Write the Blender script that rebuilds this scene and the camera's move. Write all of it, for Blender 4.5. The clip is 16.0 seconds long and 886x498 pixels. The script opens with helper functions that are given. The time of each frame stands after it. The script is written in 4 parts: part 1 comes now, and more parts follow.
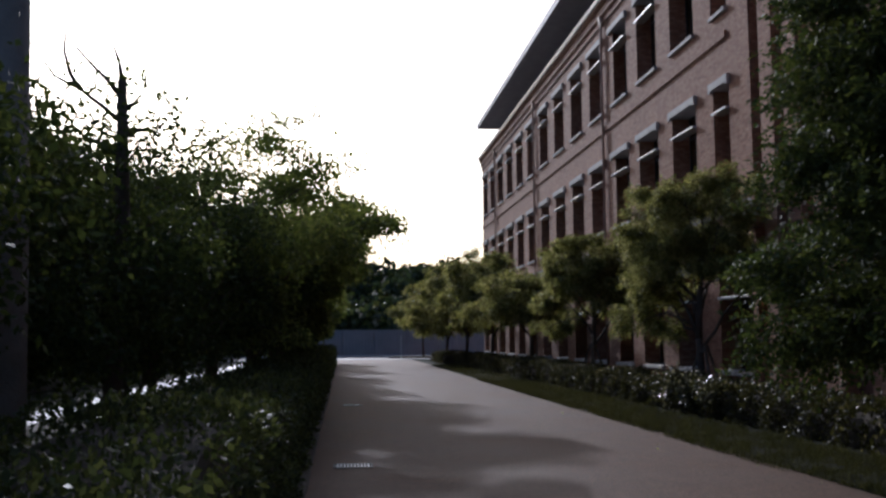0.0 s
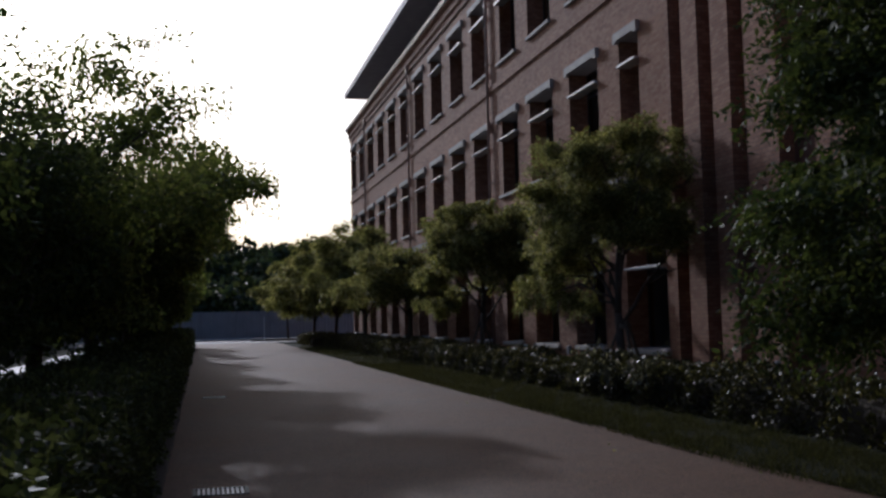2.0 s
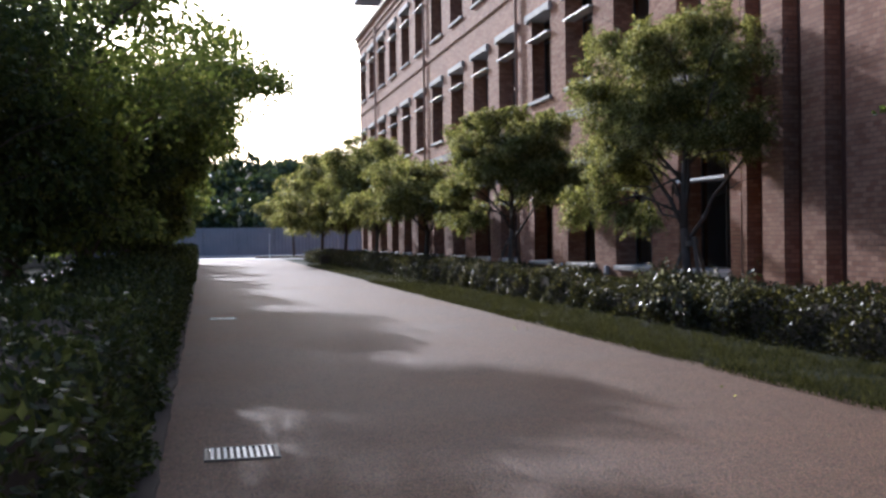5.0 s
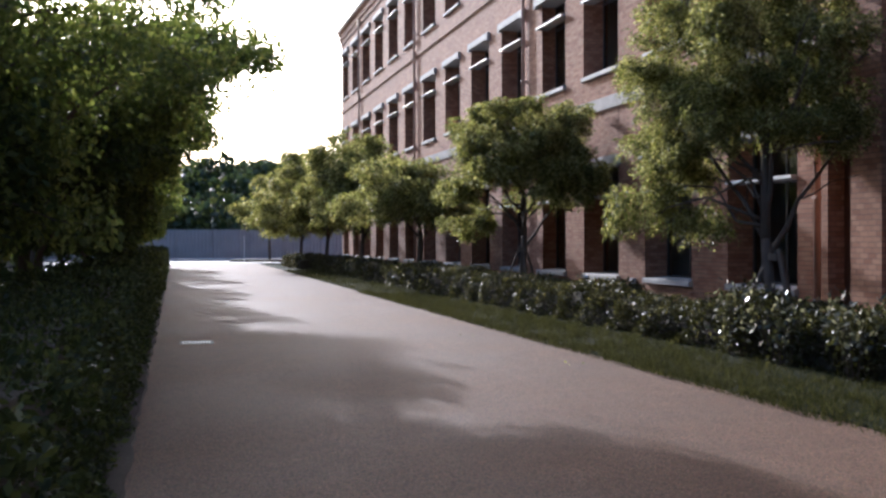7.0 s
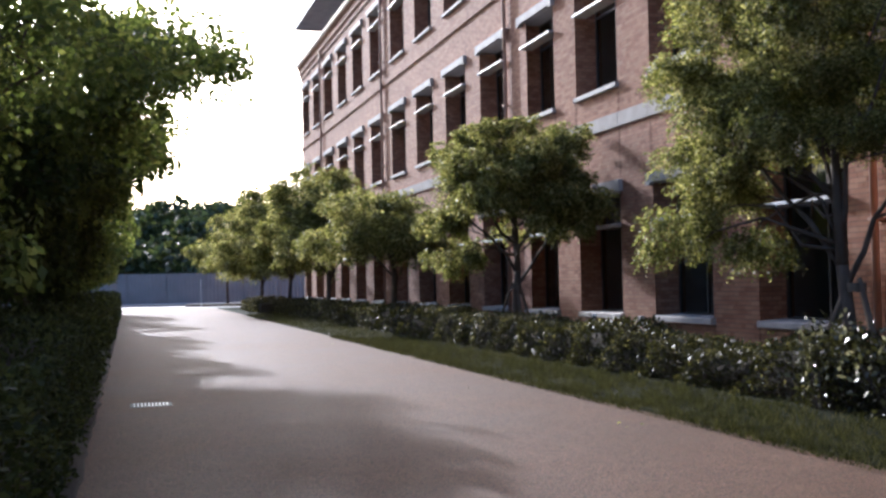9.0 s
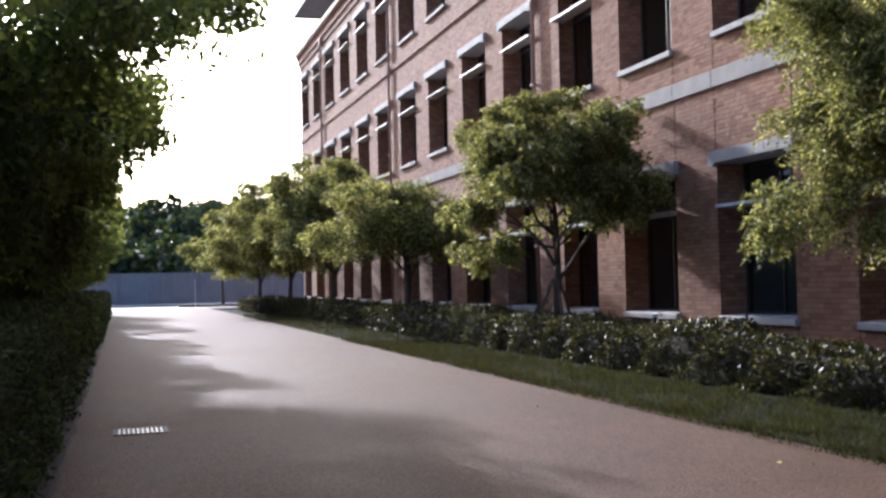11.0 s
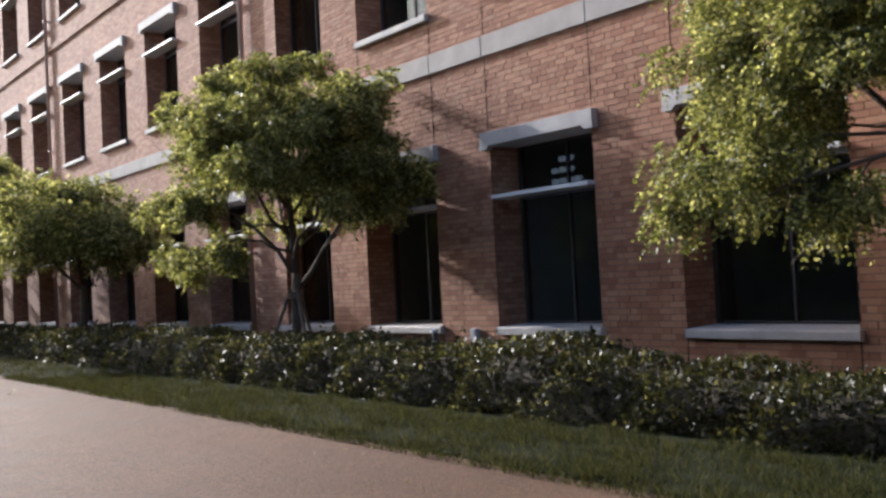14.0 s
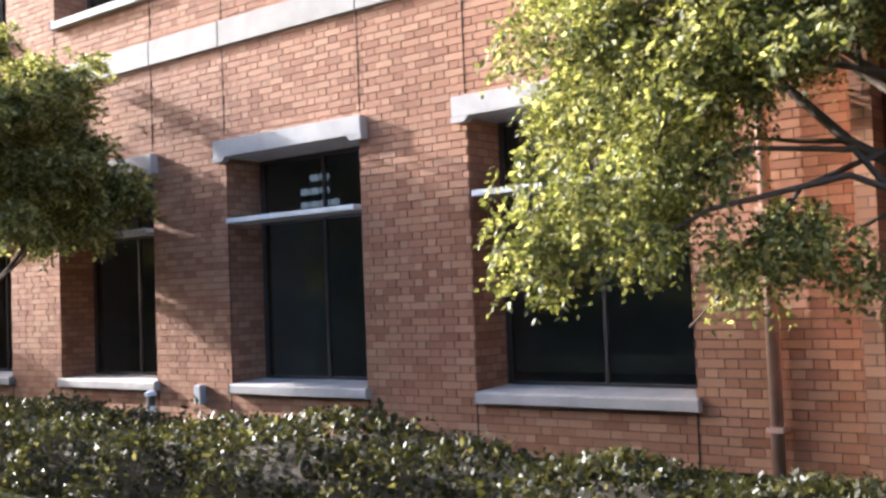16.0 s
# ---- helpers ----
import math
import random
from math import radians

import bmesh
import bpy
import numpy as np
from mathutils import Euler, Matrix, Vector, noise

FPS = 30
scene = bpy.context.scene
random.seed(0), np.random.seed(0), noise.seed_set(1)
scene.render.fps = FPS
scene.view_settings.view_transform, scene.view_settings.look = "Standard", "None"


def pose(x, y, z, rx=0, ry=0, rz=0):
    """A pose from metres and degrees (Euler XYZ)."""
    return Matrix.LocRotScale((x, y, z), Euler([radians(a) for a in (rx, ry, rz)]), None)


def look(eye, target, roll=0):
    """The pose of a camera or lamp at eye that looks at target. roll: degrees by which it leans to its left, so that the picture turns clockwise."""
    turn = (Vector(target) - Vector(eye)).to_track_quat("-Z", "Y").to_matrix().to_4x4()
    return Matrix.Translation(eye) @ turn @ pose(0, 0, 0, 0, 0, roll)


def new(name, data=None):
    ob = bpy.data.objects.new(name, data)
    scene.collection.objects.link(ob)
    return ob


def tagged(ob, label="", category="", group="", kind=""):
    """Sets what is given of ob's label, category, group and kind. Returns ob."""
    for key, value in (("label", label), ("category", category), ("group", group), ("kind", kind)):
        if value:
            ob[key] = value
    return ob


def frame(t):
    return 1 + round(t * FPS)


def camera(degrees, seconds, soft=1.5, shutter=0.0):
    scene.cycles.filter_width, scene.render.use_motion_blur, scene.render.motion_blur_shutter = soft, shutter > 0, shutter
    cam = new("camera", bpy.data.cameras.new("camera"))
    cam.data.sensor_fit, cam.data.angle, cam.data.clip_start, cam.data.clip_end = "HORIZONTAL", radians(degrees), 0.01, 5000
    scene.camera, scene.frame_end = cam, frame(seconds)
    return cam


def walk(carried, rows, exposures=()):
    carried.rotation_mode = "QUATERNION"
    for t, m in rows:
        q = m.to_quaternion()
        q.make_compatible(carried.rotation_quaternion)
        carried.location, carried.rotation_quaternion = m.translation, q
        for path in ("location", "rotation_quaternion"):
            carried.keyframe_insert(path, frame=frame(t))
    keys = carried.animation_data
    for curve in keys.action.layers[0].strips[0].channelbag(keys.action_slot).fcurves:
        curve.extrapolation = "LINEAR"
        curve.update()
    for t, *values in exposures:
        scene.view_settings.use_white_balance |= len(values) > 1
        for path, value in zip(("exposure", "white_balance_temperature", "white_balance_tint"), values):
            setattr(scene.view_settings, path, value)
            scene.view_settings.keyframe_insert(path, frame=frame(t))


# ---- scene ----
cam = camera(46.4, 16.0, soft=2.7)
PATH = [
    (0, (0.064, -3.846, 1.591), (0.257, -1.863, 1.764), -0.6),
    (0.5, (0.093, -2.81, 1.604), (0.306, -0.824, 1.705), -0.8),
    (1, (0.08, -1.785, 1.574), (0.383, 0.19, 1.656), -0.3),
    (1.5, (0.054, -0.923, 1.554), (0.446, 1.036, 1.663), -0.3),
    (2, (0.028, -0.307, 1.536), (0.485, 1.636, 1.668), -1.4),
    (2.5, (-0.023, 0.085, 1.495), (0.475, 2.017, 1.635), -1.1),
    (3, (-0.059, 0.272, 1.462), (0.451, 2.206, 1.497), -0.6),
    (3.5, (-0.071, 0.476, 1.46), (0.424, 2.413, 1.45), -0.5),
    (4, (-0.079, 0.898, 1.468), (0.389, 2.842, 1.456), -0.8),
    (4.5, (-0.071, 1.547, 1.468), (0.383, 3.495, 1.45), -0.8),
    (5, (-0.038, 2.329, 1.445), (0.413, 4.278, 1.422), -0.8),
    (7.3, (-0.027, 6.22, 1.526), (0.488, 8.152, 1.512), -0.2),
    (7.5, (-0.026, 6.517, 1.518), (0.498, 8.447, 1.519), -0.3),
    (8, (-0.027, 7.16, 1.468), (0.521, 9.083, 1.512), -0.8),
    (8.5, (0.003, 7.784, 1.439), (0.577, 9.699, 1.506), -1.1),
    (9, (0.03, 8.448, 1.447), (0.613, 10.36, 1.509), -1.2),
    (9.5, (0.086, 9.121, 1.441), (0.651, 11.039, 1.495), -1.2),
    (9.7, (0.074, 9.393, 1.431), (0.639, 11.311, 1.487), -1.0),
    (11.8, (0.133, 12.536, 1.365), (0.763, 14.432, 1.447), -1.3),
    (12, (0.118, 12.844, 1.378), (0.767, 14.733, 1.487), -1.1),
    (12.5, (0.125, 13.569, 1.366), (0.842, 15.427, 1.55), -1.7),
    (13, (0.269, 14.281, 1.386), (1.108, 16.085, 1.59), -2.1),
    (13.5, (0.394, 14.86, 1.442), (1.4, 16.582, 1.588), -3.2),
    (14, (0.532, 15.409, 1.395), (1.71, 17.024, 1.456), -3.0),
    (14.5, (0.798, 16.048, 1.346), (2.129, 17.539, 1.411), -2.9),
    (15, (1.132, 16.707, 1.362), (2.593, 18.07, 1.439), -3.2),
    (15.5, (1.544, 17.225, 1.45), (3.107, 18.469, 1.549), -2.8),
    (16, (2.079, 17.877, 1.604), (3.659, 19.099, 1.696), -2.2),
]
walk(cam, [(t, look(eye, target, roll)) for t, eye, target, roll in PATH],
     exposures=[(0.0, -0.75, 4930, 16), (0.6, -1.4, 4930, 17), (1.5, -1.25, 4930, 16), (2.5, -1.3, 4930, 16), (3.5, -0.6, 4930, 15), (4.0, -0.1, 4930, 15),
                (5.0, 0.65, 4960, 15), (7.5, 0.9, 5000, 15), (9.0, 1.0, 5000, 15), (12.0, 0.95, 5020, 15), (13.0, 0.6, 5150, 15), (13.5, 0.5, 5200, 15),
                (14.0, 1.15, 5300, 13), (14.5, 1.7, 5300, 12), (15.0, 2.2, 5380, 12), (15.5, 2.45, 5380, 12), (16.0, 2.4, 5380, 12)])

# ---- world and sun: low sun ahead and to the left, clear hazy evening sky ----
SUN_EL, SUN_AZ = 20.8, -9.3          # degrees; azimuth from +y towards +x
world = bpy.data.worlds.new("world")
scene.world = world
world.use_nodes = True
wn, wl = world.node_tree.nodes, world.node_tree.links
sky = wn.new("ShaderNodeTexSky")
sky.sky_type, sky.sun_disc = "NISHITA", False
sky.sun_elevation, sky.sun_rotation = radians(SUN_EL), radians(SUN_AZ)
sky.air_density, sky.dust_density, sky.ozone_density = 1.0, 6.0, 1.0
wn["Background"].inputs["Strength"].default_value = 0.15
wl.new(sky.outputs["Color"], wn["Background"].inputs["Color"])
sun_dir = Vector((math.sin(radians(SUN_AZ)) * math.cos(radians(SUN_EL)),
                  math.cos(radians(SUN_AZ)) * math.cos(radians(SUN_EL)), math.sin(radians(SUN_EL))))
sun = new("sun", bpy.data.lights.new("sun", "SUN"))
sun.data.energy, sun.data.angle, sun.data.color = 3.8, radians(0.6), (1.0, 0.88, 0.72)
sun.matrix_world = look(sun_dir * 200, (0, 0, 0))


# ---- materials ----
class Nodes:
    """A principled material with shorthand for its nodes."""

    def __init__(self, name, rough=0.8, spec=0.5, metal=0.0):
        self.mat = bpy.data.materials.new(name)
        self.mat.use_nodes = True
        self.n, self.l = self.mat.node_tree.nodes, self.mat.node_tree.links
        self.b = self.n["Principled BSDF"]
        self.b.inputs["Roughness"].default_value = rough
        self.b.inputs["Specular IOR Level"].default_value = spec
        self.b.inputs["Metallic"].default_value = metal
        self.out = self.n["Material Output"]
        self.tc = None

    def coords(self):
        if self.tc is None:
            self.tc = self.n.new("ShaderNodeNewGeometry").outputs["Position"]
        return self.tc

    def noise(self, scale, detail=4.0, rough=0.6, vec=None):
        k = self.n.new("ShaderNodeTexNoise")
        k.inputs["Scale"].default_value, k.inputs["Detail"].default_value, k.inputs["Roughness"].default_value = scale, detail, rough
        self.l.new(vec or self.coords(), k.inputs["Vector"])
        return k.outputs["Fac"]

    def ramp(self, fac, stops):
        k = self.n.new("ShaderNodeValToRGB")
        e = k.color_ramp.elements
        while len(e) < len(stops):
            e.new(0.5)
        for el, (p, c) in zip(e, stops):
            el.position, el.color = p, (*c, 1)
        self.l.new(fac, k.inputs["Fac"])
        return k.outputs["Color"]

    def mix(self, fac, a, b, kind="MIX"):
        k = self.n.new("ShaderNodeMix")
        k.data_type, k.blend_type = "RGBA", kind
        for sock, v in ((k.inputs[0], fac), (k.inputs[6], a), (k.inputs[7], b)):
            if isinstance(v, (int, float)):
                sock.default_value = v
            elif isinstance(v, tuple):
                sock.default_value = (*v, 1)
            else:
                self.l.new(v, sock)
        return k.outputs[2]

    def math(self, op, a, b=0.0):
        k = self.n.new("ShaderNodeMath")
        k.operation = op
        for sock, v in zip(k.inputs, (a, b)):
            if isinstance(v, (int, float)):
                sock.default_value = v
            else:
                self.l.new(v, sock)
        return k.outputs[0]

    def bump(self, height, strength=0.3, dist=0.02):
        k = self.n.new("ShaderNodeBump")
        k.inputs["Strength"].default_value, k.inputs["Distance"].default_value = strength, dist
        self.l.new(height, k.inputs["Height"])
        self.l.new(k.outputs["Normal"], self.b.inputs["Normal"])

    def colour(self, c):
        if isinstance(c, tuple):
            self.b.inputs["Base Color"].default_value = (*c, 1)
        else:
            self.l.new(c, self.b.inputs["Base Color"])
        return self


def two_tone(name, a, b, scale=3.0, fine=60.0, rough=0.8, bump=0.2, dist=0.01, spec=0.4, metal=0.0):
    """A surface of two near colours with large stains and a fine grain."""
    m = Nodes(name, rough, spec, metal)
    big, small = m.noise(scale, 5), m.noise(fine, 3)
    c = m.mix(m.math("ADD", m.math("MULTIPLY", big, 0.65), m.math("MULTIPLY", small, 0.35)), a, b)
    c = m.mix(0.35, c, m.ramp(big, [(0.35, (0.55, 0.55, 0.55)), (0.65, (1, 1, 1))]), "MULTIPLY")
    m.colour(c)
    m.bump(small, bump, dist)
    return m.mat


def leaf_material(name, dark, light, pale, glow=0.45, rough=0.5, spec=0.4, mid=0.55):
    """Thin leaves: every one of its own shade, light shining through them."""
    m = Nodes(name, rough, spec)
    rnd = m.n.new("ShaderNodeNewGeometry").outputs["Random Per Island"]
    big = m.noise(0.9, 2)
    c = m.ramp(rnd, [(0.0, dark), (mid, light), (0.97, pale)])
    c = m.mix(m.math("MULTIPLY", big, 0.6), c, m.mix(0.5, c, (light[0] * 1.5, light[1] * 1.15, light[2] * 0.8)))
    m.colour(c)
    tr = m.n.new("ShaderNodeBsdfTranslucent")
    m.l.new(m.mix(1.0, c, (1.38, 1.3, 0.85), "MULTIPLY"), tr.inputs["Color"])
    mx = m.n.new("ShaderNodeMixShader")
    mx.inputs[0].default_value = glow
    m.l.new(m.b.outputs[0], mx.inputs[1])
    m.l.new(tr.outputs[0], mx.inputs[2])
    m.l.new(mx.outputs[0], m.out.inputs["Surface"])
    return m.mat


def brick_colours(m, rnd):
    return m.ramp(rnd, [(0.0, (0.25, 0.115, 0.065)), (0.3, (0.32, 0.155, 0.09)), (0.6, (0.355, 0.18, 0.106)),
                        (0.85, (0.41, 0.22, 0.132)), (1.0, (0.33, 0.18, 0.11))])


def brick_piece(name, island):
    """Fired clay of single bricks, each one of its own shade."""
    m = Nodes(name, 0.85, 0.3)
    if island:
        rnd = m.n.new("ShaderNodeNewGeometry").outputs["Random Per Island"]
    else:
        rnd = m.n.new("ShaderNodeObjectInfo").outputs["Random"]
    c = brick_colours(m, rnd)
    g = m.noise(90, 4)
    c = m.mix(0.45, c, m.ramp(g, [(0.3, (0.6, 0.58, 0.56)), (0.7, (1.15, 1.12, 1.1))]), "MULTIPLY")
    c = m.mix(0.3, c, m.ramp(m.noise(0.7, 4), [(0.35, (0.7, 0.68, 0.68)), (0.7, (1.1, 1.08, 1.05))]), "MULTIPLY")
    m.colour(c)
    m.bump(m.math("ADD", g, m.math("MULTIPLY", m.noise(22, 3), 1.2)), 0.5, 0.009)
    return m.mat


def brick_far():
    """The same brickwork where it stays far off: courses of 82 mm in the material."""
    m = Nodes("brickwork", 0.85, 0.3)
    sep = m.n.new("ShaderNodeSeparateXYZ")
    m.l.new(m.coords(), sep.inputs[0])
    comb = m.n.new("ShaderNodeCombineXYZ")
    m.l.new(m.math("ADD", sep.outputs[1], sep.outputs[0]), comb.inputs[0])
    m.l.new(sep.outputs[2], comb.inputs[1])
    k = m.n.new("ShaderNodeTexBrick")
    k.inputs["Scale"].default_value = 1.0
    k.inputs["Brick Width"].default_value, k.inputs["Row Height"].default_value = 0.1875, 0.082
    k.inputs["Mortar Size"].default_value, k.inputs["Mortar Smooth"].default_value = 0.005, 0.1
    k.inputs["Bias"].default_value = 0.0
    k.inputs["Color1"].default_value, k.inputs["Color2"].default_value = (0.25, 0.115, 0.065, 1), (0.40, 0.21, 0.127, 1)
    k.inputs["Mortar"].default_value = (0.14, 0.085, 0.065, 1)
    m.l.new(comb.outputs[0], k.inputs["Vector"])
    c = m.mix(0.4, k.outputs["Color"], m.ramp(m.noise(0.6, 5), [(0.3, (0.7, 0.68, 0.68)), (0.7, (1.1, 1.08, 1.05))]), "MULTIPLY")
    m.colour(c)
    m.bump(m.math("SUBTRACT", 1.0, k.outputs["Fac"]), 0.6, 0.008)
    return m.mat


def road_material():
    """Washed tan gravel concrete: stones of several tints, patches worn by tyres, damp stains."""
    m = Nodes("tan_road", 0.8, 0.2)
    v = m.n.new("ShaderNodeTexVoronoi")
    v.inputs["Scale"].default_value = 62
    m.l.new(m.coords(), v.inputs["Vector"])
    stones = m.ramp(v.outputs["Distance"], [(0.0, (0.262, 0.15, 0.085)), (0.5, (0.126, 0.071, 0.04)), (0.9, (0.048, 0.028, 0.018))])
    tint = m.mix(0.12, stones, v.outputs["Color"], "SOFT_LIGHT")
    big = m.noise(0.35, 6, 0.65)
    c = m.mix(0.6, tint, m.ramp(big, [(0.3, (0.62, 0.6, 0.6)), (0.5, (0.9, 0.88, 0.86)), (0.72, (1.1, 1.06, 1.0))]), "MULTIPLY")
    c = m.mix(0.3, c, m.ramp(m.noise(2.6, 5), [(0.35, (0.6, 0.58, 0.57)), (0.65, (1.05, 1.03, 1.0))]), "MULTIPLY")
    m.colour(c)
    m.l.new(m.ramp(big, [(0.3, (0.68, 0.68, 0.68)), (0.7, (0.85, 0.85, 0.85))]), m.b.inputs["Roughness"])
    m.bump(m.math("ADD", m.math("MULTIPLY", v.outputs["Distance"], -1.0), m.math("MULTIPLY", m.noise(14, 4), 0.8)), 0.6, 0.008)
    return m.mat


def glass_material():
    m = Nodes("window_glass", 0.03)
    fr = m.n.new("ShaderNodeLayerWeight")
    fac = m.math("ADD", 0.04, m.math("MULTIPLY", m.math("POWER", fr.outputs["Facing"], 5.0), 0.9))
    gl = m.n.new("ShaderNodeBsdfGlossy")
    gl.inputs["Roughness"].default_value = 0.02
    tr = m.n.new("ShaderNodeBsdfTransparent")
    tr.inputs["Color"].default_value = (0.75, 0.78, 0.77, 1)
    mx = m.n.new("ShaderNodeMixShader")
    m.l.new(fac, mx.inputs[0])
    m.l.new(tr.outputs[0], mx.inputs[1])
    m.l.new(gl.outputs[0], mx.inputs[2])
    m.l.new(mx.outputs[0], m.out.inputs["Surface"])
    return m.mat


ROAD = road_material()
BRICK_ONE, BRICK_MANY, BRICK_FAR = brick_piece("brick_single", False), brick_piece("brick_joined", True), brick_far()
MORTAR = two_tone("mortar", (0.10, 0.065, 0.05), (0.16, 0.11, 0.085), 2, 80, 0.95)
STONE = two_tone("pale_concrete", (0.33, 0.305, 0.285), (0.45, 0.42, 0.395), 2.5, 70, 0.75)
COURSE = two_tone("darker_concrete", (0.25, 0.225, 0.205), (0.35, 0.32, 0.295), 2.5, 70, 0.8)
FRAME = two_tone("dark_frame", (0.03, 0.024, 0.022), (0.05, 0.04, 0.037), 6, 90, 0.45, 0.05)
SHELF = two_tone("pale_metal", (0.55, 0.55, 0.56), (0.68, 0.68, 0.68), 4, 90, 0.45, 0.05)
PIPE = two_tone("brown_pipe", (0.40, 0.25, 0.19), (0.50, 0.33, 0.26), 3, 60, 0.45, 0.05)
RUST = two_tone("brown_panel", (0.10, 0.042, 0.026), (0.16, 0.072, 0.044), 2.0, 40, 0.75, 0.15)
GLASS = glass_material()
PLASTER = two_tone("room_plaster", (0.5, 0.48, 0.47), (0.6, 0.58, 0.57), 1.5, 50, 0.9)
SOFFIT = two_tone("grey_soffit", (0.30, 0.30, 0.32), (0.38, 0.38, 0.40), 1.5, 40, 0.7)
ROOF = two_tone("roof_tiles", (0.10, 0.07, 0.06), (0.16, 0.11, 0.09), 1.5, 30, 0.8)
SOIL = two_tone("dark_soil", (0.05, 0.04, 0.028), (0.10, 0.08, 0.055), 1.2, 40, 0.95, 0.6, 0.03)
TURF = two_tone("turf", (0.014, 0.017, 0.008), (0.028, 0.029, 0.013), 1.1, 45, 0.95, 0.6, 0.03, 0.05)
ASPHALT = two_tone("grey_asphalt", (0.10, 0.10, 0.105), (0.16, 0.155, 0.15), 0.8, 70, 0.7, 0.3)
PAVING = two_tone("pale_paving", (0.38, 0.37, 0.37), (0.48, 0.47, 0.46), 0.8, 30, 0.7, 0.2)
HOARDING = two_tone("grey_blue_panel", (0.23, 0.232, 0.24), (0.29, 0.292, 0.302), 0.6, 20, 0.6, 0.1)
BARK = two_tone("bark", (0.055, 0.04, 0.028), (0.13, 0.096, 0.07), 6, 45, 0.9, 0.8, 0.02)
BARK_PALE = two_tone("pale_bark", (0.20, 0.17, 0.14), (0.32, 0.28, 0.24), 6, 45, 0.85, 0.6, 0.02)
TIMBER = two_tone("weathered_stake", (0.10, 0.075, 0.055), (0.18, 0.14, 0.10), 8, 60, 0.9, 0.5)
WHITE = two_tone("white_enamel", (0.72, 0.72, 0.71), (0.82, 0.82, 0.81), 8, 60, 0.4, 0.05)
IRON = two_tone("cast_iron", (0.05, 0.048, 0.045), (0.12, 0.11, 0.10), 8, 60, 0.6, 0.4, metal=0.6)
SEALANT = two_tone("dark_sealant", (0.03, 0.02, 0.017), (0.05, 0.036, 0.03), 5, 60, 0.95, 0.1, 0.01, 0.05)
GLOW_BLOCK = two_tone("glowing_glass_block", (0.55, 0.58, 0.6), (0.7, 0.72, 0.74), 9, 60, 0.15, 0.05)
# faint emission in place of daylight coming through the blocks
GLOW_BLOCK.node_tree.nodes["Principled BSDF"].inputs["Emission Color"].default_value = (0.85, 0.9, 1.0, 1)
GLOW_BLOCK.node_tree.nodes["Principled BSDF"].inputs["Emission Strength"].default_value = 0.05
LEAF_R = leaf_material("feathery_leaf", (0.042, 0.055, 0.015), (0.128, 0.148, 0.042), (0.49, 0.48, 0.22), 0.55)
LEAF_L = leaf_material("broad_leaf", (0.055, 0.085, 0.024), (0.11, 0.15, 0.038), (0.22, 0.25, 0.075), 0.56)
# deep leaf colour stands in for shade on the trees that use it
LEAF_S = leaf_material("painted_shade_leaf", (0.02, 0.034, 0.012), (0.045, 0.066, 0.02), (0.09, 0.11, 0.03), 0.35, 0.6, 0.15)
# the late pale stop paints a few leaves as if sunlit
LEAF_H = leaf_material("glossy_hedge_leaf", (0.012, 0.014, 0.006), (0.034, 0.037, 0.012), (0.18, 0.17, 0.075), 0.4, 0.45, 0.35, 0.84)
# pale stop paints white glints on some leaves, besides the real gloss
LEAF_W = leaf_material("painted_glint_glossy_leaf", (0.018, 0.022, 0.01), (0.05, 0.055, 0.022), (0.34, 0.34, 0.26), 0.3, 0.28, 0.6, 0.75)
# shade on the left hedge is put into this leaf colour
LEAF_D = leaf_material("shade_toned_hedge_leaf", (0.018, 0.028, 0.011), (0.042, 0.058, 0.018), (0.12, 0.14, 0.05), 0.38, 0.55, 0.25)
LEAF_G = leaf_material("grass_blade", (0.016, 0.021, 0.008), (0.034, 0.039, 0.014), (0.1, 0.095, 0.042), 0.35, 0.8, 0.1)
LEAF_F = leaf_material("wood_leaf", (0.02, 0.036, 0.016), (0.04, 0.06, 0.024), (0.07, 0.085, 0.03), 0.3)


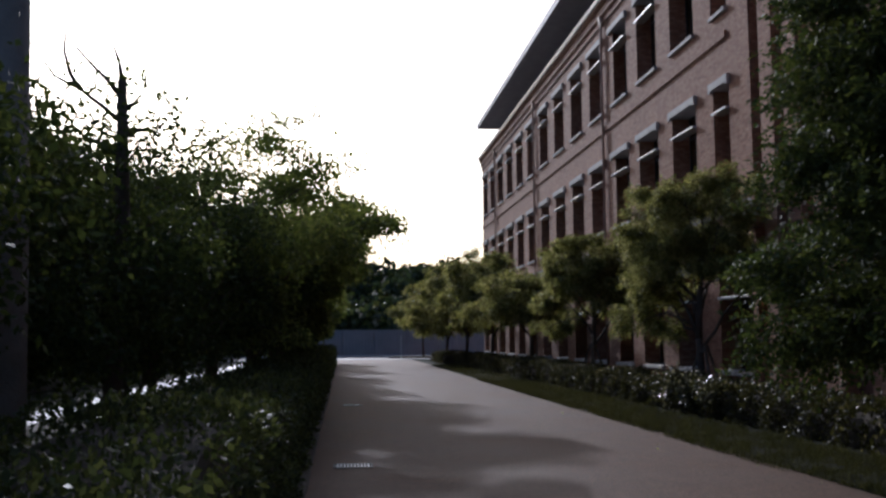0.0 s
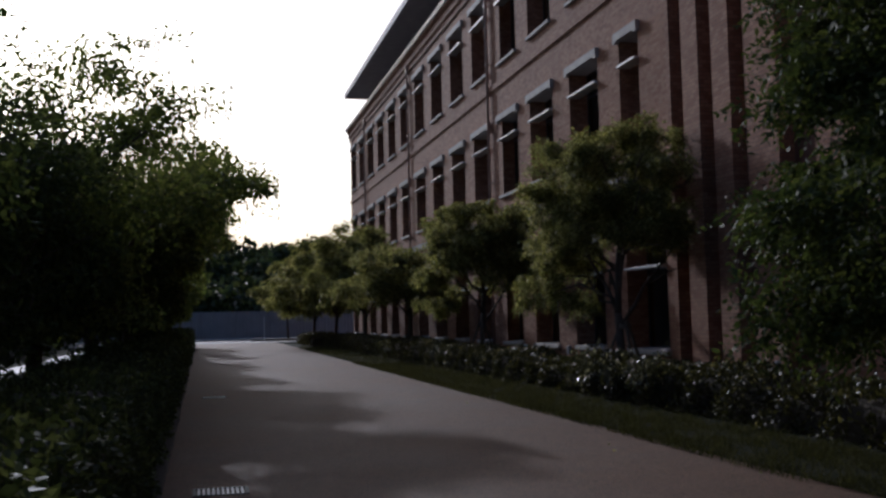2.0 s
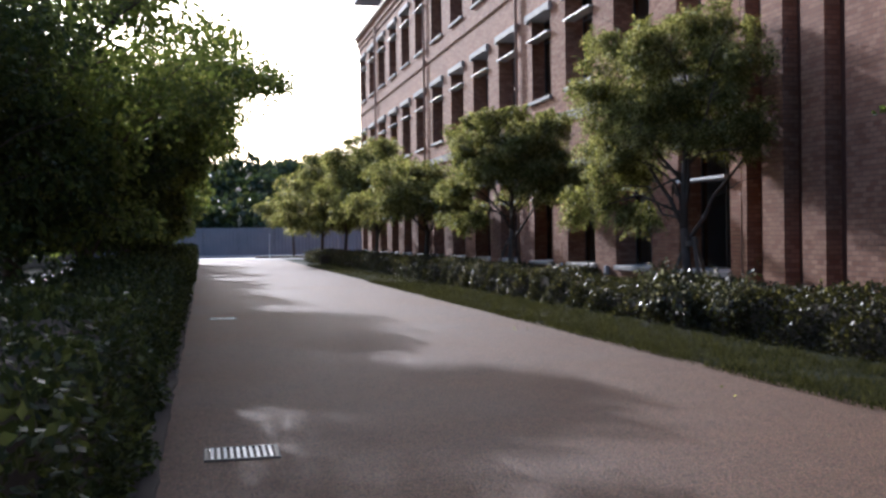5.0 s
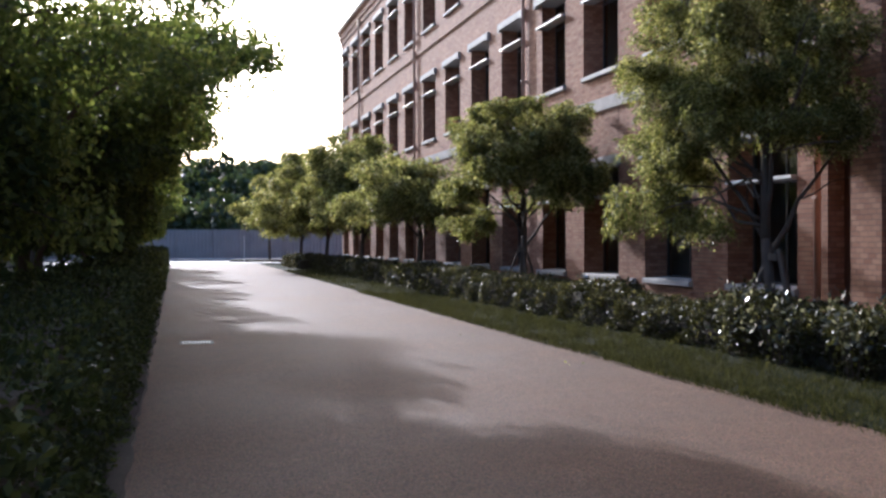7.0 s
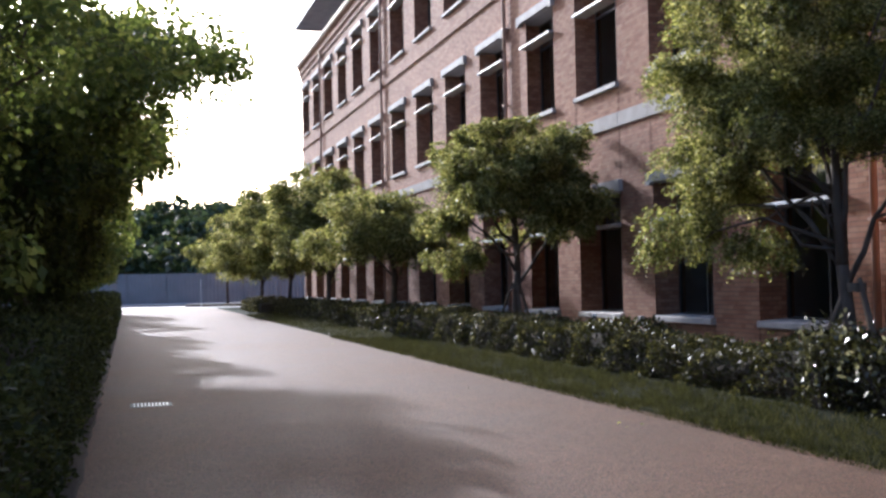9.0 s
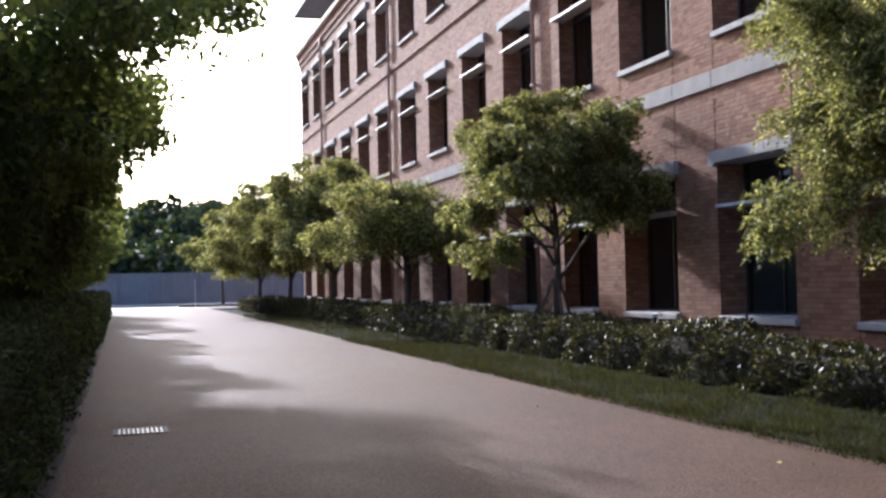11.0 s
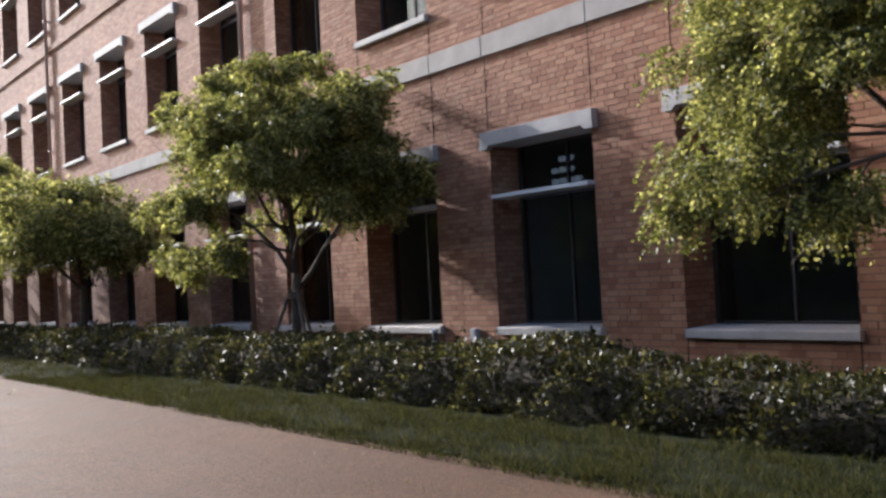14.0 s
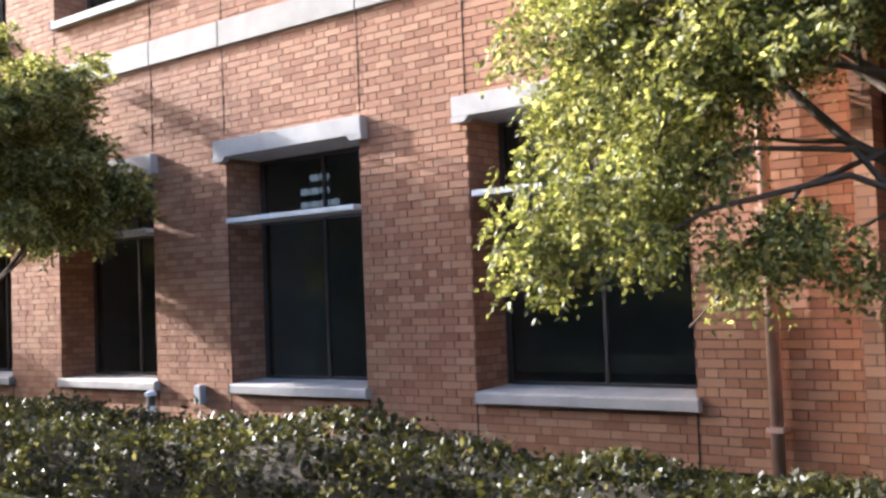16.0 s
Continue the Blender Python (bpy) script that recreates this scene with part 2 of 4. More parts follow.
# ---- geometry helpers ----
class Geo:
    """Vertices and faces of one mesh, in metres."""

    def __init__(self):
        self.v, self.f = [], []

    def box(self, x0, y0, z0, x1, y1, z1, skip=""):
        i = len(self.v)
        self.v += [(x0, y0, z0), (x1, y0, z0), (x1, y1, z0), (x0, y1, z0), (x0, y0, z1), (x1, y0, z1), (x1, y1, z1), (x0, y1, z1)]
        for key, q in (("b", (0, 3, 2, 1)), ("t", (4, 5, 6, 7)), ("s", (0, 1, 5, 4)), ("e", (1, 2, 6, 5)), ("n", (2, 3, 7, 6)), ("w", (3, 0, 4, 7))):
            if key not in skip:
                self.f.append(tuple(i + k for k in q))
        return self

    def quad(self, *pts):
        i = len(self.v)
        self.v += list(pts)
        self.f.append(tuple(range(i, i + len(pts))))
        return self

    def profile(self, pts, axis, a, b):
        """A solid with the outline pts (two coordinates each), drawn out along x or y from a to b."""
        i, n = len(self.v), len(pts)
        for c in (a, b):
            self.v += [(p, c, q) if axis == "y" else (c, p, q) for p, q in pts]
        for k in range(n):
            m = (k + 1) % n
            self.f.append((i + k, i + m, i + n + m, i + n + k))
        self.f += [tuple(i + k for k in range(n)), tuple(i + n + k for k in reversed(range(n)))]
        return self

    def tube(self, pts, radii, sides=8):
        i, n = len(self.v), len(pts)
        pts = [Vector(p) for p in pts]
        for k, p in enumerate(pts):
            d = (pts[min(k + 1, n - 1)] - pts[max(k - 1, 0)]).normalized()
            u = d.cross(Vector((0.31, 0.2, 0.93) if abs(d.z) < 0.9 else (1, 0, 0))).normalized()
            w = d.cross(u)
            for s in range(sides):
                a = 2 * math.pi * s / sides
                self.v.append(tuple(p + (u * math.cos(a) + w * math.sin(a)) * radii[k]))
        for k in range(n - 1):
            for s in range(sides):
                t = (s + 1) % sides
                self.f.append((i + k * sides + s, i + k * sides + t, i + (k + 1) * sides + t, i + (k + 1) * sides + s))
        self.f += [tuple(i + s for s in reversed(range(sides))), tuple(i + (n - 1) * sides + s for s in range(sides))]
        return self

    def mesh(self, name, mat, off=(0, 0, 0), smooth=False, bevel=0.0):
        me = bpy.data.meshes.new(name)
        o = Vector(off)
        me.from_pydata([tuple(Vector(p) - o) for p in self.v], [], self.f)
        bm = bmesh.new()
        bm.from_mesh(me)
        if bevel:
            bmesh.ops.bevel(bm, geom=list(bm.edges), offset=bevel, segments=1, affect="EDGES", clamp_overlap=True)
        bmesh.ops.recalc_face_normals(bm, faces=bm.faces)
        bm.to_mesh(me)
        bm.free()
        me.materials.append(mat)
        if smooth:
            me.polygons.foreach_set("use_smooth", [True] * len(me.polygons))
        return me


def thing(name, at, label, category, group="", kind=""):
    ob = new(name)
    ob.location = at
    ob.empty_display_size = 0.2
    return tagged(ob, label, category, group, kind)


def base_of(ob):
    p = Vector(ob.location)
    while ob.parent:
        ob = ob.parent
        p += ob.location
    return p


def part(name, geo, mat, parent, label="", smooth=False, bevel=0.0):
    """A mesh of its own under a thing or part; geo is in world metres."""
    ob = new(name, geo.mesh(name, mat, base_of(parent), smooth, bevel))
    ob.parent = parent
    return tagged(ob, label)


def setting(name, geo, mat, label, category, bevel=0.0):
    return tagged(new(name, geo.mesh(name, mat, (0, 0, 0), False, bevel)), label, category, "", "structure")


def array_mesh(name, verts, tris, mat):
    """A mesh from number arrays: verts (n, 3), tris (m, 3)."""
    me = bpy.data.meshes.new(name)
    me.vertices.add(len(verts))
    me.vertices.foreach_set("co", np.asarray(verts, dtype=np.float32).ravel())
    m = len(tris)
    me.loops.add(m * 3)
    me.loops.foreach_set("vertex_index", np.asarray(tris, dtype=np.int32).ravel())
    me.polygons.add(m)
    me.polygons.foreach_set("loop_start", np.arange(0, m * 3, 3, dtype=np.int32))
    me.update(calc_edges=True)
    me.materials.append(mat)
    return me


def leaves(rng, centres, size, droop=0.4, slim=0.45, out=None, along=None):
    """Folded leaves at the centres: each two triangles hinged on its midrib."""
    n = len(centres)
    d = rng.normal(size=(n, 3)) if along is None else along + rng.normal(size=(n, 3)) * 0.25
    if out is not None:
        d += out * 0.9
    d[:, 2] -= droop
    d /= np.linalg.norm(d, axis=1)[:, None]
    u = np.cross(d, rng.normal(size=(n, 3)))
    u /= np.linalg.norm(u, axis=1)[:, None] + 1e-9
    w = np.cross(d, u)
    s = (size * rng.uniform(0.6, 1.35, n))[:, None]
    a = centres - d * s * 0.5
    b = centres + d * s * 0.5
    fold = rng.uniform(0.05, 0.35, (n, 1))
    l = centres + (u * slim + w * fold * 0.4) * s * 0.5 - d * s * 0.06
    r = centres + (-u * slim + w * fold * 0.4) * s * 0.5 - d * s * 0.06
    v = np.stack([a, l, b, r], axis=1).reshape(-1, 3)
    i = np.arange(n)[:, None] * 4
    t = np.concatenate([i + np.array([0, 1, 2]), i + np.array([0, 2, 3])], axis=1).reshape(-1, 3)
    return v, t


# ---- ground, road, verges ----
g = Geo()
g.quad((-900, -600, -0.06), (900, -600, -0.06), (900, 1200, -0.06), (-900, 1200, -0.06))
setting("ground", g, TURF, "dull green turf reaching to the horizon", "ground")
setting("road", Geo().box(-0.35, -40, -0.055, 5.45, 78, 0.0), ROAD, "tan gravel-finished road with worn patches", "road")
setting("cross_road", Geo().box(-70, 78.002, -0.055, 90, 88, -0.004), ASPHALT, "grey asphalt cross road at the end of the lane", "road")
setting("pavement", Geo().box(-70, 88.2, -0.055, 90, 95, 0.11), PAVING, "pale paved strip in front of the hoarding", "pavement")
setting("kerb_far", Geo().box(-70, 88.0, -0.055, 90, 88.2, 0.13), STONE, "pale concrete kerb along the cross road", "kerb", 0.015)
setting("side_path", Geo().box(-7.1, -40, -0.055, -6.05, 78, -0.01), PAVING, "pale sunlit path beyond the hedge", "path")


def verge(name, edge, far, y0, y1, mat, label, z=0.03):
    """A planted strip whose road side is ragged; edge(y) gives that side."""
    g, n = Geo(), int((y1 - y0) / 0.25)
    for k in range(n + 1):
        y = y0 + (y1 - y0) * k / n
        e = edge(y) + 0.05 * noise.noise((y * 1.7, 3.1, 0)) + 0.03 * noise.noise((y * 6.1, 1.0, 0))
        side = 1 if far > e else -1
        g.v += [(e, y, -0.05), (e + side * 0.04, y, z * 0.7), (e + side * 0.3, y, z + 0.02 * noise.noise((y * 2, 9, 0))), (far, y, z)]
        if k:
            i = 4 * k
            for c in range(3):
                g.f.append((i + c, i + c + 1, i + c - 3, i + c - 4))
    return setting(name, g, mat, label, "verge")


def right_edge(y):
    return 5.33 if y < 58 else 5.33 + 6.0 * ((y - 58) / 13.0) ** 2


verge("verge_right", right_edge, 13.0, -40, 71, TURF, "grass verge along the road below the hedge")
verge("verge_left", lambda y: -0.3, -5.9, -40, 77, SOIL, "dark soil strip under the trees and hedge")

# island with a small tree at the junction
g = Geo()
ring = [(6.9 + 3.0 * math.cos(a), 84.5 + 1.6 * math.sin(a)) for a in [k * math.pi / 12 for k in range(24)]]
g.v += [(x, y, -0.05) for x, y in ring] + [(x, y, 0.14) for x, y in ring] + [(6.9 + (x - 6.9) * 0.93, 84.5 + (y - 84.5) * 0.93, 0.16) for x, y in ring]
for k in range(24):
    m = (k + 1) % 24
    g.f += [(k, m, 24 + m, 24 + k), (24 + k, 24 + m, 48 + m, 48 + k)]
g.f.append(tuple(range(48, 72)))
setting("traffic_island", g, SOIL, "low kerbed planting island at the junction", "island")


# ---- the brick building ----
W, T, FAR_END, NEAR_END, TOP = 10.5, 0.7, 72.3, -9.0, 14.9
building = thing("brick_building", (W, 30, 0), "long three-storey red brick building with deep windows and a wide eave", "building")
WING, CORNER = 9.9, 20.1            # front of the projecting bay, and the corner where it begins
BAYS = [25.46, 29.15, 32.69, 36.25, 39.88, 43.65, 47.45, 51.2, 54.9, 58.6, 62.3, 65.95, 69.6]
BACK = [9.7, 6.0, 2.3, -1.4, -5.1]
SLOTS = [(19.38, 19.95), (18.1, 18.67), (16.85, 17.42), (14.7, 15.8)]
FLOORS = [(0.64, 3.42, 2.62), (5.80, 8.48, 7.78), (10.57, 13.42, 12.72)]     # sill, head, shelf
windows = []
for f, (z0, z1, zs) in enumerate(FLOORS):
    for y in BAYS:
        windows.append((y + 0.04, y + 2.26, z0, z1, zs, f))
    for y in BACK:
        windows.append((y, y + 2.2, z0, z1, zs, f))
    windows.append((21.68, 24.02, z0, z1, zs, f) if f == 0 else (22.85, 24.05, z0, z1, zs, f))


def open_wall(ya, yb, za, zb, x, front, back, jambs):
    """Front and back faces of a stretch of wall with its openings left out, and the jambs of the openings. front: the plane of the wall's face."""
    g = Geo()
    holes = [w[:4] for w in windows if ya <= w[0] < yb]
    if front == WING:
        holes += [(a, b, 0.3, 13.8) for a, b in SLOTS]
    ys, zs = {ya, yb}, {za, zb}
    for y0, y1, z0, z1 in holes:
        ys |= {y for y in (y0, y1) if ya < y < yb}
        zs |= {z for z in (z0, z1) if za < z < zb}
    ys, zs = sorted(ys), sorted(zs)
    for a, b in zip(ys, ys[1:]):
        for c, d in zip(zs, zs[1:]):
            my, mz = (a + b) / 2, (c + d) / 2
            if any(w[0] < my < w[1] and w[2] < mz < w[3] for w in holes):
                continue
            g.quad((x, a, c), (x, b, c), (x, b, d), (x, a, d))
            if back:
                g.quad((front + T, a, c), (front + T, b, c), (front + T, b, d), (front + T, a, d))
    if jambs:
        for y0, y1, z0, z1 in holes:
            g.quad((front, y0, z0), (front + T, y0, z0), (front + T, y0, z1), (front, y0, z1))
            g.quad((front, y1, z0), (front + T, y1, z0), (front + T, y1, z1), (front, y1, z1))
            g.quad((front, y0, z0), (front + T, y0, z0), (front + T, y1, z0), (front, y1, z0))
            g.quad((front, y0, z1), (front + T, y0, z1), (front + T, y1, z1), (front, y1, z1))
    return g


NY0, NY1, NZ1 = CORNER, 34.6, 8.528          # stretch of wall laid brick by brick
part("bay_wall", open_wall(NEAR_END, CORNER, 0, TOP, WING, WING, True, True), BRICK_FAR, building)
part("wall", open_wall(NY1, FAR_END, 0, TOP, W, W, True, True), BRICK_FAR, building)
part("upper_wall", open_wall(NY0, NY1, NZ1, TOP, W, W, True, False), BRICK_FAR, building)
for y0, y1, z0, z1 in [w[:4] for w in windows if NY0 <= w[0] < NY1]:
    reveal = Geo()
    for x in (W, W + T):
        reveal.v += [(x, y0, z0), (x, y1, z0), (x, y1, z1), (x, y0, z1)]
    reveal.f = [(k, (k + 1) % 4, 4 + (k + 1) % 4, 4 + k) for k in range(4)]
    part("window_reveal", reveal, BRICK_FAR, building)
# ends, back and return of the shell
part("end_wall", Geo().box(W, FAR_END, 0, 26, FAR_END + 0.002, TOP), BRICK_FAR, building)
part("end_wall", Geo().box(WING, NEAR_END - 0.002, 0, 26, NEAR_END, TOP), BRICK_FAR, building)
part("back_wall", Geo().box(26, NEAR_END, 0, 26.3, FAR_END, TOP), BRICK_FAR, building)
part("return_wall", Geo().box(WING + 0.004, CORNER - 0.1, 0, W + 0.1, CORNER, TOP), BRICK_FAR, building)
bed = part("mortar_bed", open_wall(NY0, NY1, 0, NZ1, W + 0.012, W, True, False), MORTAR, building, "dark mortar between the bricks")

g = Geo()
for z in (0.0, 4.95, 9.85, 14.6):
    g.box(W + T + 0.02, NEAR_END + 0.1, z, 25.9, FAR_END - 0.1, z + 0.25)
part("floor_slab", g, PLASTER, building)
g = Geo()
for k, y in enumerate([-8.2, -0.7, 6.6, 14.1, 17.2, 21.0, 28.4, 35.6, 43.0, 50.6, 58.0, 65.3]):
    g.box(W + T + 0.01, y, 0.26, 17.0, y + 0.2, 14.5)
g.box(17.0, NEAR_END + 0.2, 0.26, 17.2, FAR_END - 0.2, 14.5)
part("partition_wall", g, PLASTER, building)

# bands, cornice, gutter
joints = sorted([CORNER + 0.01, FAR_END + 0.04] + [y for y in BAYS] + [y + 2.3 for y in BAYS] + [21.68, 24.03])
for a, b in zip(joints, joints[1:]):
    if b - a > 0.1:
        part("string_course", Geo().box(W - 0.05, a + 0.006, 4.80, W + 0.1, b - 0.006, 5.12), COURSE, building, "pale concrete string course", bevel=0.006)
part("upper_course", Geo().box(W - 0.06, 22.9, 9.72, W + 0.1, FAR_END + 0.05, 9.93), BRICK_FAR, building, bevel=0.01)
part("cornice", Geo().profile([(W + 0.2, 14.1), (W - 0.06, 14.1), (W - 0.06, 14.35), (W - 0.14, 14.42), (W - 0.14, 14.7), (W - 0.24, 14.78), (W - 0.24, TOP), (W + 0.2, TOP)],
                              "y", CORNER + 0.12, FAR_END + 0.12), BRICK_FAR, building)
part("gutter", Geo().profile([(W + 0.2, TOP + 0.003), (W - 0.3, TOP + 0.003), (W - 0.34, TOP + 0.16), (W + 0.2, TOP + 0.16)], "y", CORNER + 0.17, FAR_END + 0.17),
     SHELF, building, "pale grey gutter along the cornice")
part("attic_wall", Geo().box(11.9, NEAR_END, TOP + 0.16, 24.5, 71.6, 17.38), BRICK_FAR, building)
EAVE = (10.25, NEAR_END - 0.8, 26.3, 72.6)
part("soffit", Geo().box(EAVE[0], EAVE[1], 17.38, EAVE[2], EAVE[3], 17.5), SOFFIT, building, "grey underside of the wide eave")
part("fascia", Geo().box(EAVE[0] - 0.06, EAVE[1] - 0.06, 17.34, EAVE[0], EAVE[3] + 0.06, 17.72).box(EAVE[0], EAVE[3], 17.34, EAVE[2], EAVE[3] + 0.06, 17.72), SOFFIT, building)
g = Geo()
a, b, c, d = EAVE
g.v += [(a, b, 17.5), (c, b, 17.5), (c, d, 17.5), (a, d, 17.5), ((a + c) / 2, b + 8, 20.6), ((a + c) / 2, d - 8, 20.6)]
g.f += [(0, 1, 4), (1, 2, 5, 4), (2, 3, 5), (3, 0, 4, 5), (0, 3, 2, 1)]
part("roof", g, ROOF, building)

# tall narrow recesses with brown panels in the projecting bay
for a, b in SLOTS:
    recess = part("recess_panel", Geo().box(WING + 0.3, a, 0.3, WING + 0.34, b, 13.8), RUST, building, "brown panel at the back of a tall narrow recess")
    for z in (2.9, 5.6, 8.3, 11.0):
        part("rail", Geo().box(WING + 0.285, a + 0.01, z, WING + 0.299, b - 0.01, z + 0.05), RUST, recess)
part("bay_cornice", Geo().profile([(WING + 0.2, 14.1), (WING - 0.06, 14.1), (WING - 0.06, 14.35), (WING - 0.14, 14.42), (WING - 0.14, 14.7), (WING - 0.24, 14.78), (WING - 0.24, TOP), (WING + 0.2, TOP)],
                                  "y", NEAR_END - 0.1, CORNER + 0.1), BRICK_FAR, building)
part("bay_roof", Geo().box(WING - 0.3, NEAR_END - 0.15, TOP + 0.003, 12, CORNER + 0.15, TOP + 0.14), SHELF, building)

# thin movement joints in the brickwork
for y in [21.68, 24.03] + [v for b in BAYS[:4] for v in (b + 0.02, b + 2.28)]:
    for za, zb in ((3.66, 4.795), (5.125, 5.68), (0.0, 0.53)):
        part("movement_joint", Geo().box(W - 0.004, y - 0.007, za, W + 0.02, y + 0.007, zb), SEALANT, building)


def window_kit(w, h, shelf):
    """Meshes of a window whose opening is w wide and h high; its origin is the opening's low corner on the wall's face."""
    fr, d0, d1 = Geo(), 0.55, 0.61
    for d in (d0, d1):
        for m, top in ((0.0, h), (0.06, h - 0.06)):
            fr.v += [(d, m, m), (d, w - m, m), (d, w - m, top), (d, m, top)]
    for k in range(4):
        n = (k + 1) % 4
        fr.f += [(k, n, 4 + n, 4 + k), (8 + k, 8 + n, 12 + n, 12 + k), (k, n, 8 + n, 8 + k), (4 + k, 4 + n, 12 + n, 12 + k)]
    kits = {"frame": (fr, FRAME, 0.003),
            "transom": (Geo().box(d0, 0.06, shelf - 0.03, d1, w - 0.06, shelf + 0.04), FRAME, 0.003),
            "mullion": (Geo().box(d0 + 0.003, w / 2 - 0.02, 0.06, d1 - 0.003, w / 2 + 0.02, h - 0.06), FRAME, 0.003)}
    lo, hi = (0.07, shelf - 0.03), (shelf + 0.04, h - 0.06)
    for k, (a, b) in enumerate(((0.06, w / 2 - 0.03), (w / 2 + 0.03, w - 0.06))):
        for j, (c, d) in enumerate((lo, hi)):
            kits[f"pane{k}{j}"] = (Geo().box(0.58, a, c, 0.586, b, d), GLASS, 0)
    kits["sill"] = (Geo().profile([(0.546, 0.028), (0.546, -0.11), (-0.09, -0.11), (-0.09, -0.014), (-0.08, 0.003)], "y", -0.05, w - 0.03), STONE, 0.006)
    lint = Geo().box(-0.11, -0.12, h - 0.012, 0.03, w + 0.12, h + 0.2)
    lint.profile([(-0.12, h - 0.013), (-0.12, h - 0.06), (0.03, h - 0.06), (0.09, h - 0.013)], "x", -0.108, -0.002)
    lint.profile([(w + 0.12, h - 0.013), (w + 0.12, h - 0.06), (w - 0.03, h - 0.06), (w - 0.09, h - 0.013)], "x", -0.108, -0.002)
    lint.box(0.031, 0.003, h - 0.014, 0.546, w - 0.003, h - 0.002)
    kits["lintel"] = (lint, STONE, 0.006)
    kits["shelf"] = (Geo().box(-0.12, 0.01, shelf - 0.03, 0.25, w - 0.1, shelf + 0.03), SHELF, 0.006)
    return {k: v[0].mesh(k.rstrip("01"), v[1], (0, 0, 0), False, v[2]) for k, v in kits.items()}


kits = {}
for y0, y1, z0, z1, zs, f in windows:
    key = (round(y1 - y0, 2), round(z1 - z0, 2), round(zs - z0, 2))
    if key not in kits:
        kits[key] = window_kit(*key)
    kit = kits[key]
    win = new("window", kit["frame"])
    win.parent, win.location = building, Vector((W if y0 > CORNER else WING, y0, z0)) - building.location
    for k, me in kit.items():
        if k != "frame":
            p = new(k.rstrip("01"), me)
            p.parent = win
            if k == "lintel":
                tagged(p, "pale concrete lintel")

# glass blocks inside, behind the fanlight of one ground-floor window; their added glow stands in for daylight
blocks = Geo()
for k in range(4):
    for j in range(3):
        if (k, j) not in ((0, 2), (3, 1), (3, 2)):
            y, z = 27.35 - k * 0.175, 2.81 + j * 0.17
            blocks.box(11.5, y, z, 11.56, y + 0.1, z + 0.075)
part("glass_block_panel", blocks, GLOW_BLOCK, building, "panel of pale daylit glass blocks inside")


def downpipe(y):
    g = Geo().tube([(W - 0.1, y, 0.02), (W - 0.1, y, 14.0), (W - 0.1, y, 14.5)], [0.055, 0.055, 0.055], 12)
    p = part("downpipe", g, PIPE, building, "brown rainwater downpipe", smooth=True)
    for z in (0.4, 2.2, 4.2, 6.4, 8.6, 10.8, 13.0):
        part("bracket", Geo().box(W - 0.165, y - 0.07, z, W + 0.02, y + 0.07, z + 0.04), PIPE, p)
    part("hopper", Geo().profile([(W - 0.2, 14.45), (W, 14.45), (W, 14.12), (W - 0.14, 14.12)], "y", y - 0.12, y + 0.12), PIPE, p)


for y in (20.95, 36.02, 51.0, 65.4):
    downpipe(y)

box = thing("utility_box", (W - 0.06, 28.26, 0.38), "small grey metal utility box on the brick wall", "box")
part("cabinet_body", Geo().box(W - 0.1, 28.2, 0.38, W - 0.001, 28.33, 0.62), SOFFIT, box, bevel=0.01)
part("cover", Geo().box(W - 0.112, 28.21, 0.39, W - 0.101, 28.32, 0.61), SOFFIT, box)


# ---- hoarding and woods at the end ----
fence = thing("site_hoarding", (3, 94, 0.11), "grey-blue sheet-metal hoarding closing the view", "fence")
for k in range(30):
    x = -42 + 3.0 * k
    gg, ribs = Geo(), [(x, 94.02)] + [(x + 0.149 * j, 93.96 if j % 2 else 94.0) for j in range(21)] + [(x + 2.98, 94.02)]
    n = len(ribs)
    gg.v += [(px, py, 0.11) for px, py in ribs] + [(px, py, 2.5) for px, py in ribs]
    gg.f += [(j, (j + 1) % n, n + (j + 1) % n, n + j) for j in range(n)]
    part("panel", gg, HOARDING, fence)
    part("post", Geo().box(x - 0.05, 93.93, 0.11, x - 0.004, 94.06, 2.56), HOARDING, fence)


def canopy(name, spots, n, size, mat, label, seed, category="woods"):
    """Crowns massed together: leaves over the skins of many lumpy domes. spots: x, y, z, rx, ry, rz."""
    rng = np.random.default_rng(seed)
    s = np.array(spots)
    pick = rng.integers(0, len(s), n)
    d = rng.normal(size=(n, 3))
    d /= np.linalg.norm(d, axis=1)[:, None]
    d[:, 2] = np.abs(d[:, 2]) * 1.0 - 0.25 * (rng.random(n) < 0.4)
    lump = 0.86 + 0.16 * np.sin(d[:, 0] * 7 + pick) * np.sin(d[:, 1] * 6 + pick * 2.1) + rng.normal(0, 0.07, n)
    c = s[pick, :3] + d * s[pick, 3:] * lump[:, None]
    v, t = leaves(rng, c, size, 0.2, 0.7, d)
    ob = new(name, array_mesh(name, v, t, mat))
    return tagged(ob, label, category, "", "stuff")


